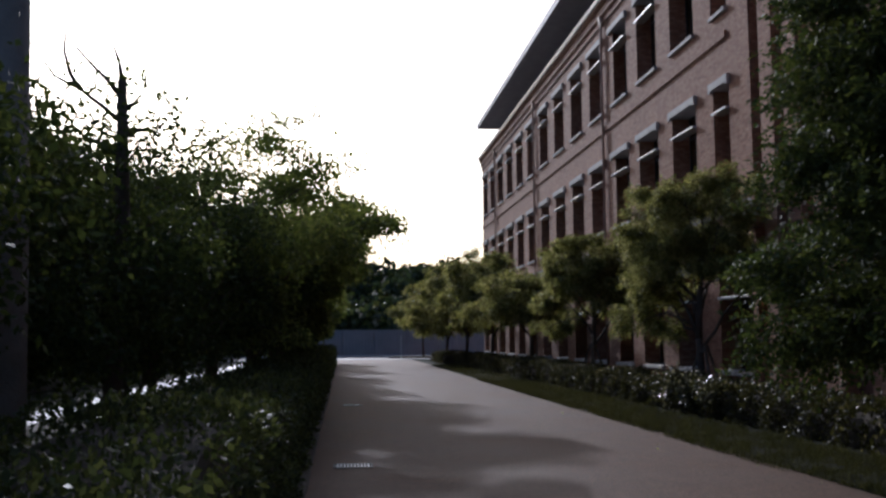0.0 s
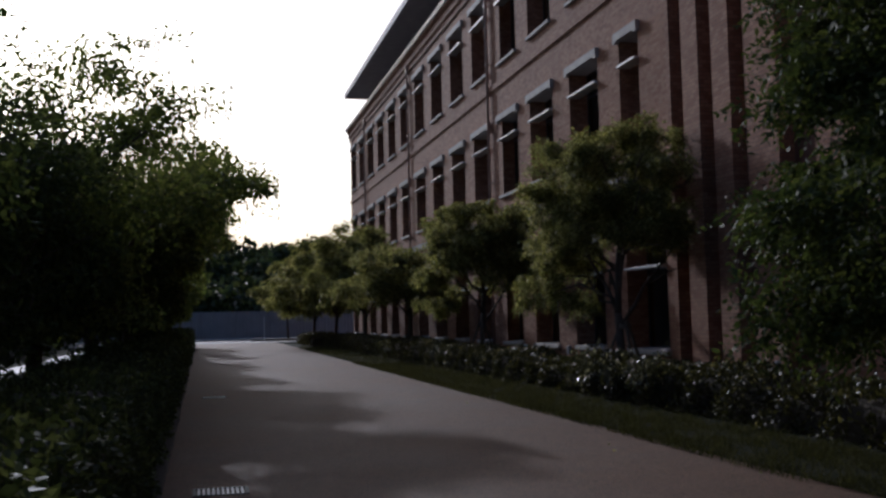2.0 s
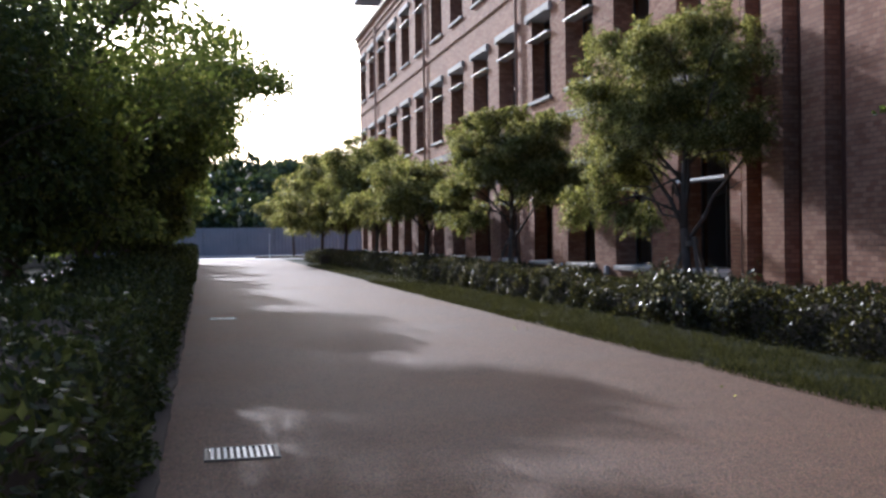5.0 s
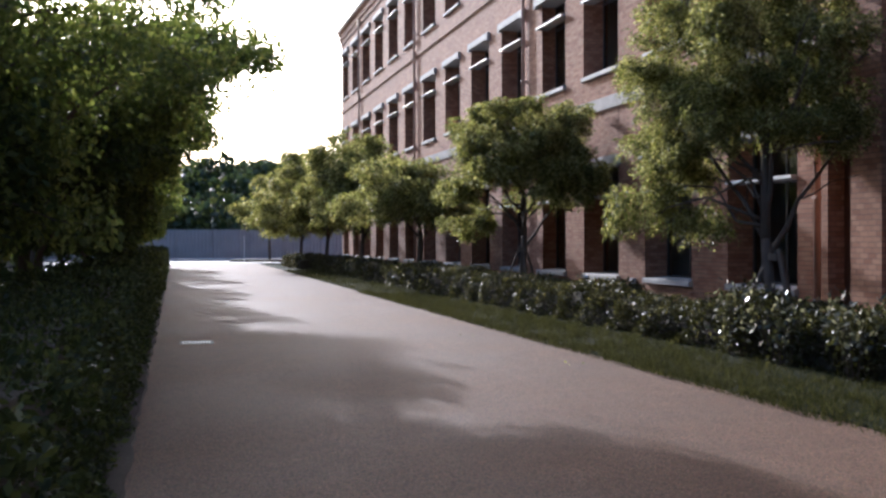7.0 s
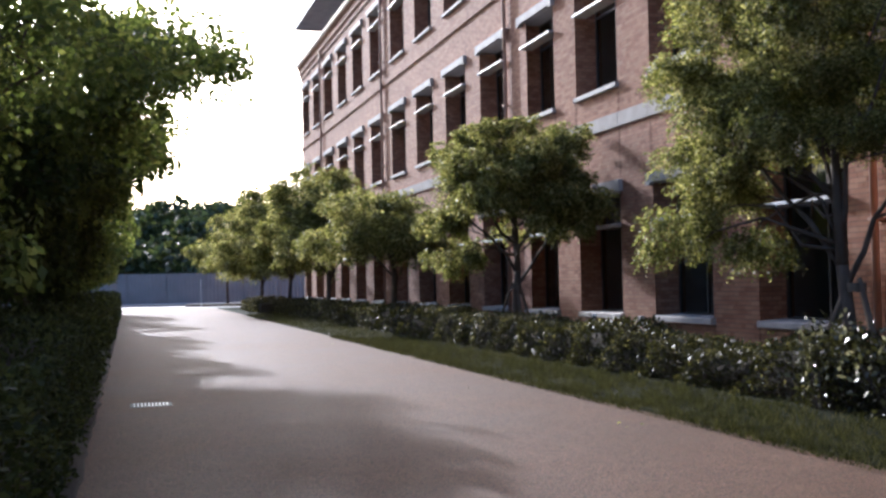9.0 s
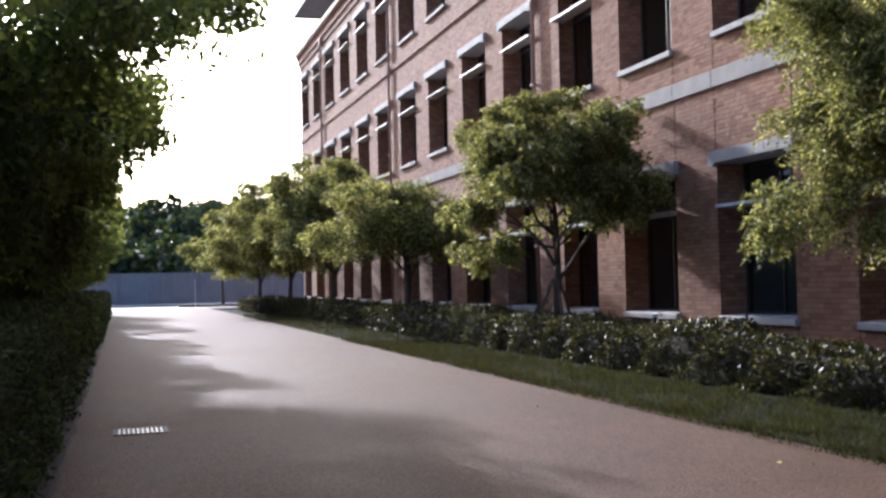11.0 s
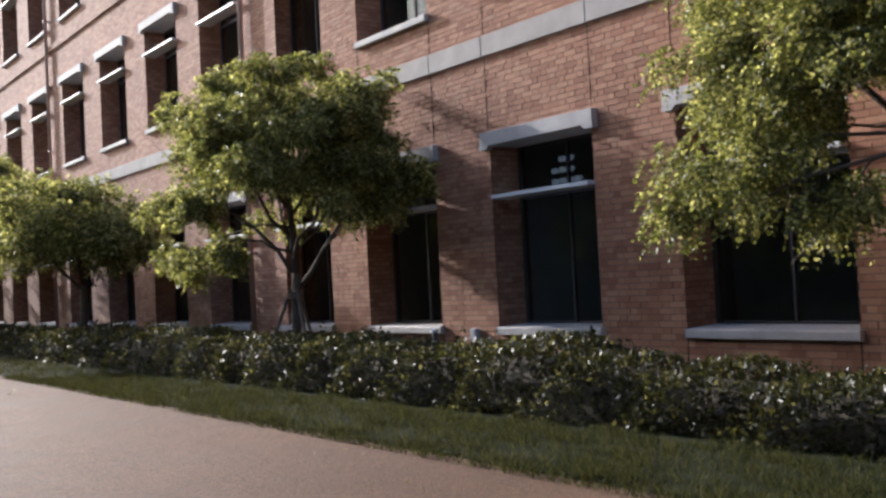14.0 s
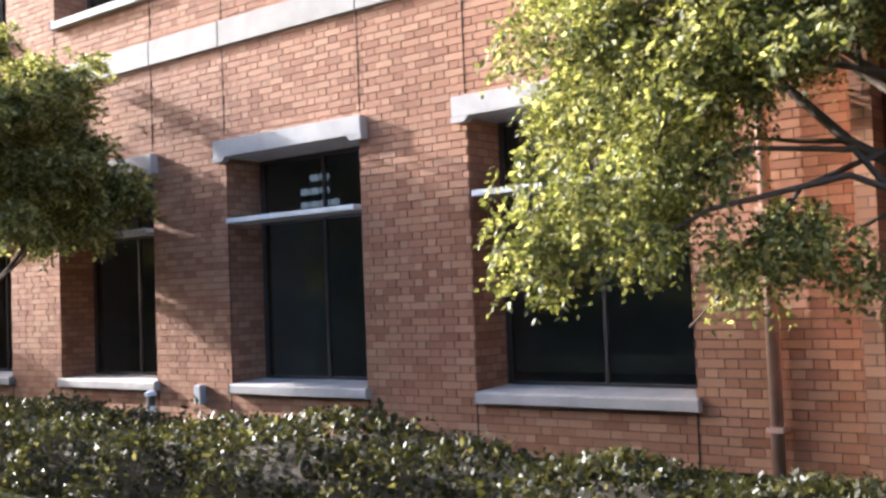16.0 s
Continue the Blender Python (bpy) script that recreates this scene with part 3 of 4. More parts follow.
rng = np.random.default_rng(5)
spots = []
for k in range(230):
    x, y = rng.uniform(-75, 80), rng.uniform(112, 175)
    h = 3.0 + 10.5 * (y - 108) / 67 + 1.6 * math.sin(x * 0.13) + rng.uniform(-1, 1.2)
    spots.append((x, y, h - 3.2, rng.uniform(3, 5), rng.uniform(3, 5), rng.uniform(3.0, 4.6)))
canopy("far_woods", spots, 120000, 0.95, LEAF_F, "dark wooded hillside behind the hoarding", 6)
g, nx, ny = Geo(), 60, 12
for j in range(ny + 1):
    for k in range(nx + 1):
        x, y = -120 + 4 * k, 104 + 10.0 * j
        g.v.append((x, y, -0.1 + max(0.0, 11.0 * min(1, (y - 106) / 66) + 1.5 * noise.noise((x * 0.08, y * 0.08, 0))) * (1 if j else 0)))
        if j and k:
            i = len(g.v) - 1
            g.f.append((i, i - 1, i - nx - 2, i - nx - 1))
setting("hillside", g, TURF, "dark wooded slope under the trees", "hill")

# dense planting on the far side of the side path
rng = np.random.default_rng(8)
spots = [(-11.2 + rng.uniform(-1.6, 1.6), y + rng.uniform(-1, 1), rng.uniform(0.6, 2.2), rng.uniform(1.2, 2.2), rng.uniform(1.2, 2.4), rng.uniform(1.3, 2.6)) for y in np.arange(-30, 92, 1.1)]
spots += [(-14 + rng.uniform(-1.5, 1.5), y, rng.uniform(3.0, 4.6), 2.2, 2.4, 1.9) for y in np.arange(-30, 92, 3.4)]
canopy("shrubbery", spots, 90000, 0.24, LEAF_L, "dark dense shrubbery beyond the side path", 9, "shrubs")
setting("shrub_bank", Geo().profile([(-10.2, -0.05), (-10.9, 1.6), (-13.2, 2.8), (-17, 3.0), (-18, -0.05)], "y", -32, 92), SOIL, "dark bank inside the shrubbery", "bank")


# ---- trees ----
def bend(a, b, sag, steps=5):
    a, b = Vector(a), Vector(b)
    return [tuple(a.lerp(b, k / steps) + Vector((0, 0, sag * math.sin(math.pi * k / steps)))) for k in range(steps + 1)]


def tree(base, fork, centre, radii, clumps, per, size, leaf, bark, seed, label, trunk=0.11, spread=(0.34, 0.34, 0.17), slim=0.45, stakes=False, floor=-0.75, lean=0.0, over=None, sprigs=0, shell=0.4, boughs=(), stalk=1.0, pads=40, pad=0.7, flat=0.45, airy=0.0, tight=0.72, keep_off=None, name="tree", group="street trees"):
    """Trunk, limbs, twigs and a crown of leaves in clumps round the twigs' ends."""
    rng = np.random.default_rng(seed)
    ob = thing(name, base, label, "tree", group)
    b = Vector(base)
    c, r = np.array(centre), np.array(radii)
    top = b + Vector((rng.uniform(-0.15, 0.15), rng.uniform(-0.15, 0.15), fork))
    g = Geo()
    mid = b.lerp(top, 0.5) + Vector((rng.uniform(-0.06, 0.06), rng.uniform(-0.06, 0.06), 0))
    g.tube([b - Vector((0, 0, 0.05)), b + Vector((0, 0, 0.12)), mid, top], [trunk * 1.45, trunk * 1.1, trunk * 0.95, trunk * 0.85], 10)
    lead = top.lerp(Vector(c + r * np.array((rng.uniform(-0.15, 0.15), rng.uniform(-0.15, 0.15), 0.55))), 0.8)
    stem = bend(top, lead, 0.0, 3)
    stem[1:3] = [tuple(np.array(w) + rng.normal(0, 0.07, 3)) for w in stem[1:3]]
    g.tube(stem, [trunk * 0.84, trunk * 0.66, trunk * 0.5, trunk * 0.3], 9)
    part("trunk", g, bark, ob, smooth=True)
    nodes = list(stem[1:])
    for k in range(10):       # limbs rise in turn out of the stem and fork once
        a = 2.4 * k + rng.uniform(-0.4, 0.4)
        f = k / 10
        up = -0.25 + 1.1 * f + rng.uniform(-0.12, 0.12)
        q = 0.74 * math.sqrt(max(0.08, 1 - min(abs(up), 0.95) ** 2))
        end = c + r * np.array((math.cos(a) * q, math.sin(a) * q, up * 0.8))
        root = Vector(stem[0]).lerp(Vector(stem[-1]), f * 0.85) - Vector((0, 0, 0.3 * (1 - f)))
        path = bend(root, end, rng.uniform(-0.05, 0.4), 6)
        path[1:6] = [tuple(np.array(w) + rng.normal(0, 0.06, 3)) for w in path[1:6]]
        thick = trunk * (0.5 - 0.22 * f)
        limb = Geo().tube(path, [thick * (1 - 0.8 * j / 6) for j in range(7)], 6)
        for j in (2, 3, 4):
            tip = np.array(path[min(6, j + 2)]) + r * rng.normal(0, 0.2, 3)
            fork_path = bend(path[j], tip, rng.uniform(-0.05, 0.15), 4)
            fork_path[1:4] = [tuple(np.array(w) + rng.normal(0, 0.04, 3)) for w in fork_path[1:4]]
            limb.tube(fork_path, [thick * (0.6 - 0.08 * j) * (1 - 0.2 * i) for i in range(5)], 5)
            nodes += fork_path[1:]
        part("limb", limb, bark, ob, smooth=True)
        nodes += path[2:]
    pts = []
    hearts, tries = [], 0
    while len(hearts) < pads and tries < 5000:          # pads of foliage, with gaps between them
        tries += 1
        d = rng.normal(size=3)
        d /= np.linalg.norm(d)
        if d[2] < floor:
            continue
        lump = 0.86 + 0.16 * math.sin(3.1 * d[0] + seed) * math.sin(2.7 * d[1] + 1.3 * seed) + 0.08 * math.sin(5.3 * d[2] + seed)
        q = c + r * d * lump * (rng.random() ** shell)
        q[0] += lean * (q[2] - c[2])
        gap = pad * (tight + airy * max(0.0, d[2]))
        if hearts and min(np.linalg.norm((h - q) * np.array((1, 1, 1.5))) for h in hearts) < gap:
            continue
        hearts.append(q)
    for h in hearts:
        k = max(3, int(clumps / len(hearts) * rng.uniform(0.5, 1.5)))
        wide = pad * rng.uniform(0.7, 1.25)
        off = rng.normal(size=(k, 3))
        off *= (rng.random(k) ** 0.45 / np.linalg.norm(off, axis=1))[:, None]
        off[:, 2] = off[:, 2] * flat - 0.28 * (off[:, 0] ** 2 + off[:, 1] ** 2)
        pts += list(h + off * wide)
    for bc, br, bn in boughs:         # single boughs reaching out of the crown
        line = bend(Vector(stem[0]).lerp(Vector(stem[-1]), rng.uniform(0, 0.5)), bc, 0.3, 5)
        line[1:5] = [tuple(np.array(w) + rng.normal(0, 0.07, 3)) for w in line[1:5]]
        part("limb", Geo().tube(line, [trunk * 0.3 * (1 - 0.16 * j) for j in range(6)], 6), bark, ob, smooth=True)
        nodes += line[2:]
        along = [np.array(Vector(line[2]).lerp(Vector(bc), f)) for f in rng.random(bn) ** 0.45] if sprigs else [np.array(bc)] * bn
        pts += [w + np.array(br) * rng.uniform(-1, 1, 3) for w in along]
    pts = np.array(pts)
    nd = np.array(nodes)
    twigs = Geo()
    cen, out = [], []
    order = np.argsort(np.linalg.norm(pts[:, None] - nd[None], axis=2).min(axis=1))
    for p in pts[order]:      # each twig springs from the nearest limb or twig
        q = nd[np.argmin(np.linalg.norm(nd - p, axis=1) + 0.5 * np.maximum(0, nd[:, 2] - p[2]))]
        line = bend(q, p, rng.uniform(-0.05, 0.15), 3)
        line[1:3] = [tuple(np.array(w) + rng.normal(0, 0.05, 3)) for w in line[1:3]]
        twigs.tube(line, [0.012, 0.009, 0.007, 0.004], 4)
        nd = np.concatenate([nd, np.array(line[1:])])
        if sprigs:            # leaflets in two rows along drooping stalks
            k = int(sprigs * rng.uniform(0.6, 1.5))
            root = p + np.clip(rng.normal(size=(k, 3)), -1.5, 1.5) * np.array(spread)
            way = rng.normal(size=(k, 3)) * 0.7 + (p - c) / r * 0.8
            way[:, 2] -= 0.25
            way /= np.linalg.norm(way, axis=1)[:, None]
            side = np.cross(way, rng.normal(size=(k, 3)) * 0.5 + np.array((0, 0, 1.0)))
            side /= np.linalg.norm(side, axis=1)[:, None] + 1e-9
            length = rng.uniform(0.2, 0.36, k) * stalk
            for s in range(per):
                f, lr = (s // 2 + 0.7) / (per / 2), (1 if s % 2 else -1)
                q = root + way * (length * f)[:, None] + side * (lr * 0.42 * size)
                q[:, 2] -= length * f * f * 0.45
                cen.append(q)
                out.append(way * 0.6 + side * lr * 0.8)
        else:
            k = int(per * rng.uniform(0.55, 1.5))
            off = np.clip(rng.normal(size=(k, 3)), -1.5, 1.5) * np.array(spread) * rng.uniform(0.75, 1.25)
            off[:, 2] -= 0.35 * (off[:, 0] ** 2 + off[:, 1] ** 2)
            cen.append(p + off)
            out.append(np.sign(off) * 0.3 + (p - c) / r * 0.4)
    tagged(part("twig", twigs, bark, ob), kind="stuff")
    cen, out = np.concatenate(cen), np.concatenate(out)
    if over is not None:          # low leaves over the road are dropped to clear the camera's path
        keep = (cen[:, 0] < over[0]) | (cen[:, 2] > over[1])
        cen, out = cen[keep], out[keep]
    if keep_off is not None:      # nothing grows into the wall
        keep = cen[:, 0] < np.where(cen[:, 1] < CORNER + 0.15, keep_off - (W - WING), keep_off)
        cen, out = cen[keep], out[keep]
    v, t = leaves(rng, cen, size, 0.2, slim, None, out) if sprigs else leaves(rng, cen, size, 0.45, slim, out)
    crown = new("crown", array_mesh("crown", v - np.array(base), t, leaf))
    crown.parent = ob
    if stakes:
        for a in (0.4, 2.5, 4.6):
            foot = b + Vector((0.62 * math.cos(a), 0.62 * math.sin(a), 0))
            part("stake", Geo().tube([foot - Vector((0, 0, 0.03)), b + Vector((0.07 * math.cos(a), 0.07 * math.sin(a), 1.35))], [0.035, 0.03], 7), TIMBER, ob, "weathered timber stake")
        part("tie", Geo().tube([b + Vector((0, 0, 1.2)), b + Vector((0, 0, 1.3))], [trunk * 1.35, trunk * 1.35], 10), TIMBER, ob)
    return ob


FINE = "small street tree with feathery yellow-green leaves in low sun"
SPR = (0.24, 0.24, 0.11)
LOW_BOUGHS = [((6.75, 20.85, 1.8), (0.2, 0.25, 0.08), 3), ((7.1, 20.7, 2.15), (0.38, 0.36, 0.16), 9), ((7.5, 20.35, 1.38), (0.36, 0.18, 0.03), 3),
              ((7.4, 20.6, 2.7), (0.5, 0.45, 0.3), 13), ((7.3, 20.4, 3.2), (0.4, 0.4, 0.15), 7), ((7.95, 19.8, 1.7), (0.35, 0.3, 0.05), 2)]
STREET = dict(spread=(0.12, 0.12, 0.10), shell=0.3, slim=0.52, stalk=0.58, trunk=0.085, keep_off=10.36, flat=0.42)
FARTHER = dict(spread=SPR, shell=0.4, slim=0.45, trunk=0.1, keep_off=10.36)
DARK_TREE = "small street tree with dense leaves coloured dark for shade"
for x, y, ground, fork, c, r, n, sp, per, size, seed, label, stakes, low, pads, pad in [
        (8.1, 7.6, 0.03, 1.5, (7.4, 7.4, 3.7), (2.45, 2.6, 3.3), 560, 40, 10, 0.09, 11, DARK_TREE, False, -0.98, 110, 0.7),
        (8.0, 18.4, 0.03, 1.5, (8.6, 19.8, 3.85), (2.1, 2.45, 2.2), 340, 66, 10, 0.046, 12, FINE, True, -0.6, 90, 0.42),
        (8.4, 30.3, 0.03, 1.6, (8.4, 30.7, 3.65), (2.3, 3.0, 1.8), 330, 40, 10, 0.066, 23, FINE, True, -0.7, 85, 0.45),
        (8.2, 41.0, 0.03, 1.7, (7.8, 41.0, 3.1), (2.3, 3.1, 1.75), 280, 26, 8, 0.10, 14, FINE, False, -0.6, 60, 0.5),
        (7.9, 50.5, 0.03, 1.8, (7.4, 50.5, 4.2), (2.5, 3.6, 2.6), 340, 22, 8, 0.12, 15, FINE, False, -0.95, 80, 0.6),
        (7.6, 58.9, 0.03, 1.8, (6.9, 58.9, 4.0), (2.7, 3.6, 2.6), 300, 20, 8, 0.13, 16, FINE, False, -0.95, 70, 0.65),
        (7.0, 66.0, 0.03, 1.7, (6.7, 66.0, 3.8), (2.6, 3.2, 2.4), 250, 20, 8, 0.14, 17, FINE, False, -0.95, 60, 0.7),
        (6.9, 84.5, 0.16, 2.0, (6.9, 84.5, 3.7), (2.8, 2.8, 1.8), 120, 20, 8, 0.15, 18, "round-headed small tree on a planted island", False, -0.6, 30, 0.85),
        (8.2, -2.0, 0.03, 1.9, (7.6, -2.0, 3.9), (2.4, 2.9, 2.6), 90, 16, 8, 0.13, 19, FINE, False, -0.8, 30, 0.9)]:
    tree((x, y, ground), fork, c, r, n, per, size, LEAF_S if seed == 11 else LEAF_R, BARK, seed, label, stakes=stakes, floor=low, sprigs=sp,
         # the two boughs at x 9.6 are added to shade the wall
         pads=pads, pad=pad, boughs=LOW_BOUGHS if seed == 12 else [((7.4, 32.8, 1.75), (0.4, 0.45, 0.1), 9), ((7.0, 31.0, 2.0), (0.4, 0.4, 0.15), 8), ((9.6, 29.3, 4.5), (0.35, 0.6, 0.4), 14), ((9.6, 28.9, 3.4), (0.3, 0.5, 0.4), 11)] if seed == 23 else (), **(STREET if size < 0.08 else FARTHER))

BROAD = "dense dark broad-leaved tree standing behind the clipped hedge"
LOW = (-0.5, 2.75)
for k, (y, cz, rz, n, per, size) in enumerate([(17.0, 3.9, 2.6, 220, 130, 0.092), (27.5, 4.0, 2.8, 230, 140, 0.11), (38.0, 3.6, 2.5, 170, 180, 0.13),
                                               (47.5, 3.6, 2.5, 130, 140, 0.15), (58.0, 3.6, 2.5, 120, 130, 0.16), (69.0, 3.6, 2.5, 110, 120, 0.17)]):
    tree((-2.6, y, 0.03), 1.6, (-2.0, y, cz), (2.0, 3.5, rz), n, per, size, LEAF_L, BARK, 31 + k, BROAD, trunk=0.14, slim=0.55, floor=-1, lean=0.2, over=LOW,
         pads=75, pad=0.75, airy=0.75, tight=0.66, flat=0.5, spread=(0.26, 0.26, 0.15),
         # most of these boughs are added to throw shade on the road
         boughs=[((-0.4, 20.4, 4.2), (0.8, 1.6, 0.6), 34), ((-0.6, 16.6, 4.9), (0.7, 1.2, 0.6), 14)] if k == 0 else [((-0.1, 33.2, 4.9), (0.8, 1.6, 0.8), 30), ((-1.3, 30.3, 3.9), (0.9, 2.2, 1.0), 60), ((-1.4, 25.2, 3.2), (0.7, 1.6, 0.6), 40), ((0.5, 23.6, 4.7), (0.95, 1.8, 0.35), 34), ((-0.5, 22.2, 3.9), (0.8, 1.3, 0.7), 32), ((-0.3, 28.2, 4.0), (1.0, 1.5, 0.6), 40)] if k == 1 else ())
UNDER = "low-branched tree, leaves coloured dark for shade, filling the strip behind the hedge"
# leaves coloured dark for shade; some trees are sited to darken the road
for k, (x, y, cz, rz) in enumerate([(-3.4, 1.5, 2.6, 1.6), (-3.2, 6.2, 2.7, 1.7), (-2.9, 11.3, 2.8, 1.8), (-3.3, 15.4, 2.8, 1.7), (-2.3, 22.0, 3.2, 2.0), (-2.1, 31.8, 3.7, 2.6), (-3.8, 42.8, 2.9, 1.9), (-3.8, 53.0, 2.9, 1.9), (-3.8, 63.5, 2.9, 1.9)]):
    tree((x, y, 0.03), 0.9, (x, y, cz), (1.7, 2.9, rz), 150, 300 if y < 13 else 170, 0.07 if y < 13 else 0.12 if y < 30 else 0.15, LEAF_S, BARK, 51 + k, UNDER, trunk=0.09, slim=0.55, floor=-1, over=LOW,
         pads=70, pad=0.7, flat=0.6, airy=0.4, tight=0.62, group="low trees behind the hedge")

# a lopped trunk with a few long bare limbs
ob = thing("lopped_tree", (-2.24, 7.0, 0.03), "bare lopped tree trunk with a few thin leafless limbs", "tree")
part("trunk", Geo().tube([(-2.24, 7.0, 0), (-2.27, 7.0, 1.5), (-2.2, 7.02, 3.0), (-2.22, 7.0, 4.32)], [0.12, 0.095, 0.078, 0.05], 10), BARK, ob, smooth=True)
for limb in ([(-2.22, 7.0, 3.86), (-2.4, 7.02, 4.02), (-2.63, 7.0, 4.2), (-2.92, 7.05, 4.36), (-3.2, 7.1, 4.75)],
             [(-2.63, 7.0, 4.2), (-2.74, 6.98, 4.36), (-2.8, 6.95, 4.6), (-2.78, 6.95, 4.9)],
             [(-2.21, 7.0, 4.1), (-2.36, 6.98, 4.3), (-2.52, 6.95, 4.46), (-2.75, 6.9, 4.72)],
             [(-2.2, 7.0, 4.0), (-2.08, 7.03, 4.08), (-2.0, 7.05, 4.26), (-1.98, 7.1, 4.5)],
             [(-2.2, 7.0, 3.7), (-2.05, 6.98, 3.78), (-1.88, 6.95, 3.76), (-1.75, 6.95, 3.86)],
             [(-2.22, 7.0, 3.55), (-2.45, 7.05, 3.66), (-2.75, 7.1, 3.72), (-3.0, 7.1, 3.7)],
             [(-2.22, 7.0, 4.28), (-2.25, 7.0, 4.5), (-2.33, 6.98, 4.72)]):
    n = len(limb) - 1
    part("limb", Geo().tube(limb, [0.034 * (1 - 0.75 * j / n) for j in range(n + 1)], 6), BARK, ob, smooth=True)
ob = thing("tall_tree_trunk", (-2.3, 3.6, 0.03), "straight bare trunk of a tall tree", "tree")
part("trunk", Geo().tube([(-2.3, 3.6, 0), (-2.28, 3.6, 2), (-2.3, 3.62, 4.3)], [0.2, 0.16, 0.14], 12), BARK_PALE, ob, smooth=True)


# ---- hedges and grass ----
def hedge(name, x0, x1, y0, y1, h, spans, label, seed, leaf, wave=0.1, dip=None):
    """A clipped hedge: a solid dark core, added to block sight through it, under a skin of small leaves. spans: y from,
    y to, leaves a metre, leaf size.
    """
    rng = np.random.default_rng(seed)
    ob = thing(name, ((x0 + x1) / 2, y0, 0.02), label, "hedge")

    def height(y):
        low = 0.0 if dip is None else dip[1] * np.exp(-((y - dip[0]) / dip[2]) ** 2)
        return h - low + wave * (np.sin(y * 1.3 + seed) * 0.5 + np.sin(y * 3.1 + 2 * seed) * 0.3 + np.sin(y * 0.41) * 0.4)
    g = Geo()
    n = int((y1 - y0) / 0.5)
    for k in range(n + 1):
        y = y0 + (y1 - y0) * k / n
        t = float(height(y)) - 0.12
        g.v += [(x0 + 0.14, y, 0), (x0 + 0.12, y, t * 0.6), (x0 + 0.2, y, t), (x1 - 0.2, y, t), (x1 - 0.12, y, t * 0.6), (x1 - 0.14, y, 0)]
        if k:
            i = 6 * k
            g.f += [(i + c, i + c + 1, i + c - 5, i + c - 6) for c in range(5)]
    g.f += [tuple(range(6)), tuple(reversed(range(6 * n, 6 * n + 6)))]
    part("core", g, SOIL, ob)
    vs, ts, base = [], [], 0
    for a, b, per, size in spans:
        m = int((b - a) * per)
        y = rng.uniform(a, b, m)
        t = height(y)
        q = rng.random(m)
        w = x1 - x0
        tot = 2 * h + w
        u = q * tot
        x = np.where(u < h, x0, np.where(u < h + w, x0 + (u - h), x1))
        z = np.where(u < h, u / h * t, np.where(u < h + w, t, (tot - u) / h * t))
        edge = np.minimum(np.abs(x - x0), np.abs(x1 - x))
        z -= np.where((u >= h) & (u < h + w), 0.1 * np.exp(-edge / 0.12), 0)
        bulge = 0.06 * np.sin(y * 5 + z * 7) + 0.05 * np.sin(y * 2.3 - z * 4)
        out = np.stack([np.where(u < h, -1.0, np.where(u < h + w, 0.0, 1.0)), np.zeros(m), np.where((u >= h) & (u < h + w), 1.0, 0.15)], axis=1)
        c = np.stack([x, y, z], axis=1) + out * (bulge - np.abs(rng.normal(0, 0.07, m)) + 0.03)[:, None] + rng.normal(0, 0.02, (m, 3))
        c[:, 2] = np.maximum(c[:, 2], 0.05)
        k = int((b - a) * 3)          # young shoots standing above the clipped top
        sy, sx = rng.uniform(a, b, k), rng.uniform(x0 + 0.1, x1 - 0.1, k)
        up = rng.random((k, 12))
        tall = rng.uniform(0.06, 0.24, (k, 1))
        tips = np.stack([sx[:, None] + rng.normal(0, 0.025, (k, 12)), sy[:, None] + rng.normal(0, 0.025, (k, 12)), height(sy)[:, None] - 0.03 + up * tall], axis=2).reshape(-1, 3)
        c = np.concatenate([c, tips])
        out = np.concatenate([out, np.tile((0.0, 0.0, 0.6), (len(tips), 1))])
        v, tr = leaves(rng, c, size, -0.1, 0.55, out)
        vs.append(v)
        ts.append(tr + base)
        base += len(v)
    f = new("foliage", array_mesh("foliage", np.concatenate(vs) - np.array(ob.location), np.concatenate(ts), leaf))
    f.parent = ob
    return ob


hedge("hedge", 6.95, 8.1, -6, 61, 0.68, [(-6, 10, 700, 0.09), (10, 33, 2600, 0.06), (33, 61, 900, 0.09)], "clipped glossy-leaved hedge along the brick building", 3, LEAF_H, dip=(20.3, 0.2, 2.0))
hedge("hedge", -1.8, -0.47, -6, 68, 1.08, [(-6, 2, 2200, 0.05), (2, 24, 3000, 0.05), (24, 68, 800, 0.1)], "dense clipped hedge edging the road, leaves coloured dark for shade", 4, LEAF_D, 0.12)

hedge("hedge", 6.3, 8.2, 61.4, 69, 0.62, [(61.4, 69, 1000, 0.11)], "low planted shrubs at the corner of the lane", 5, LEAF_H)



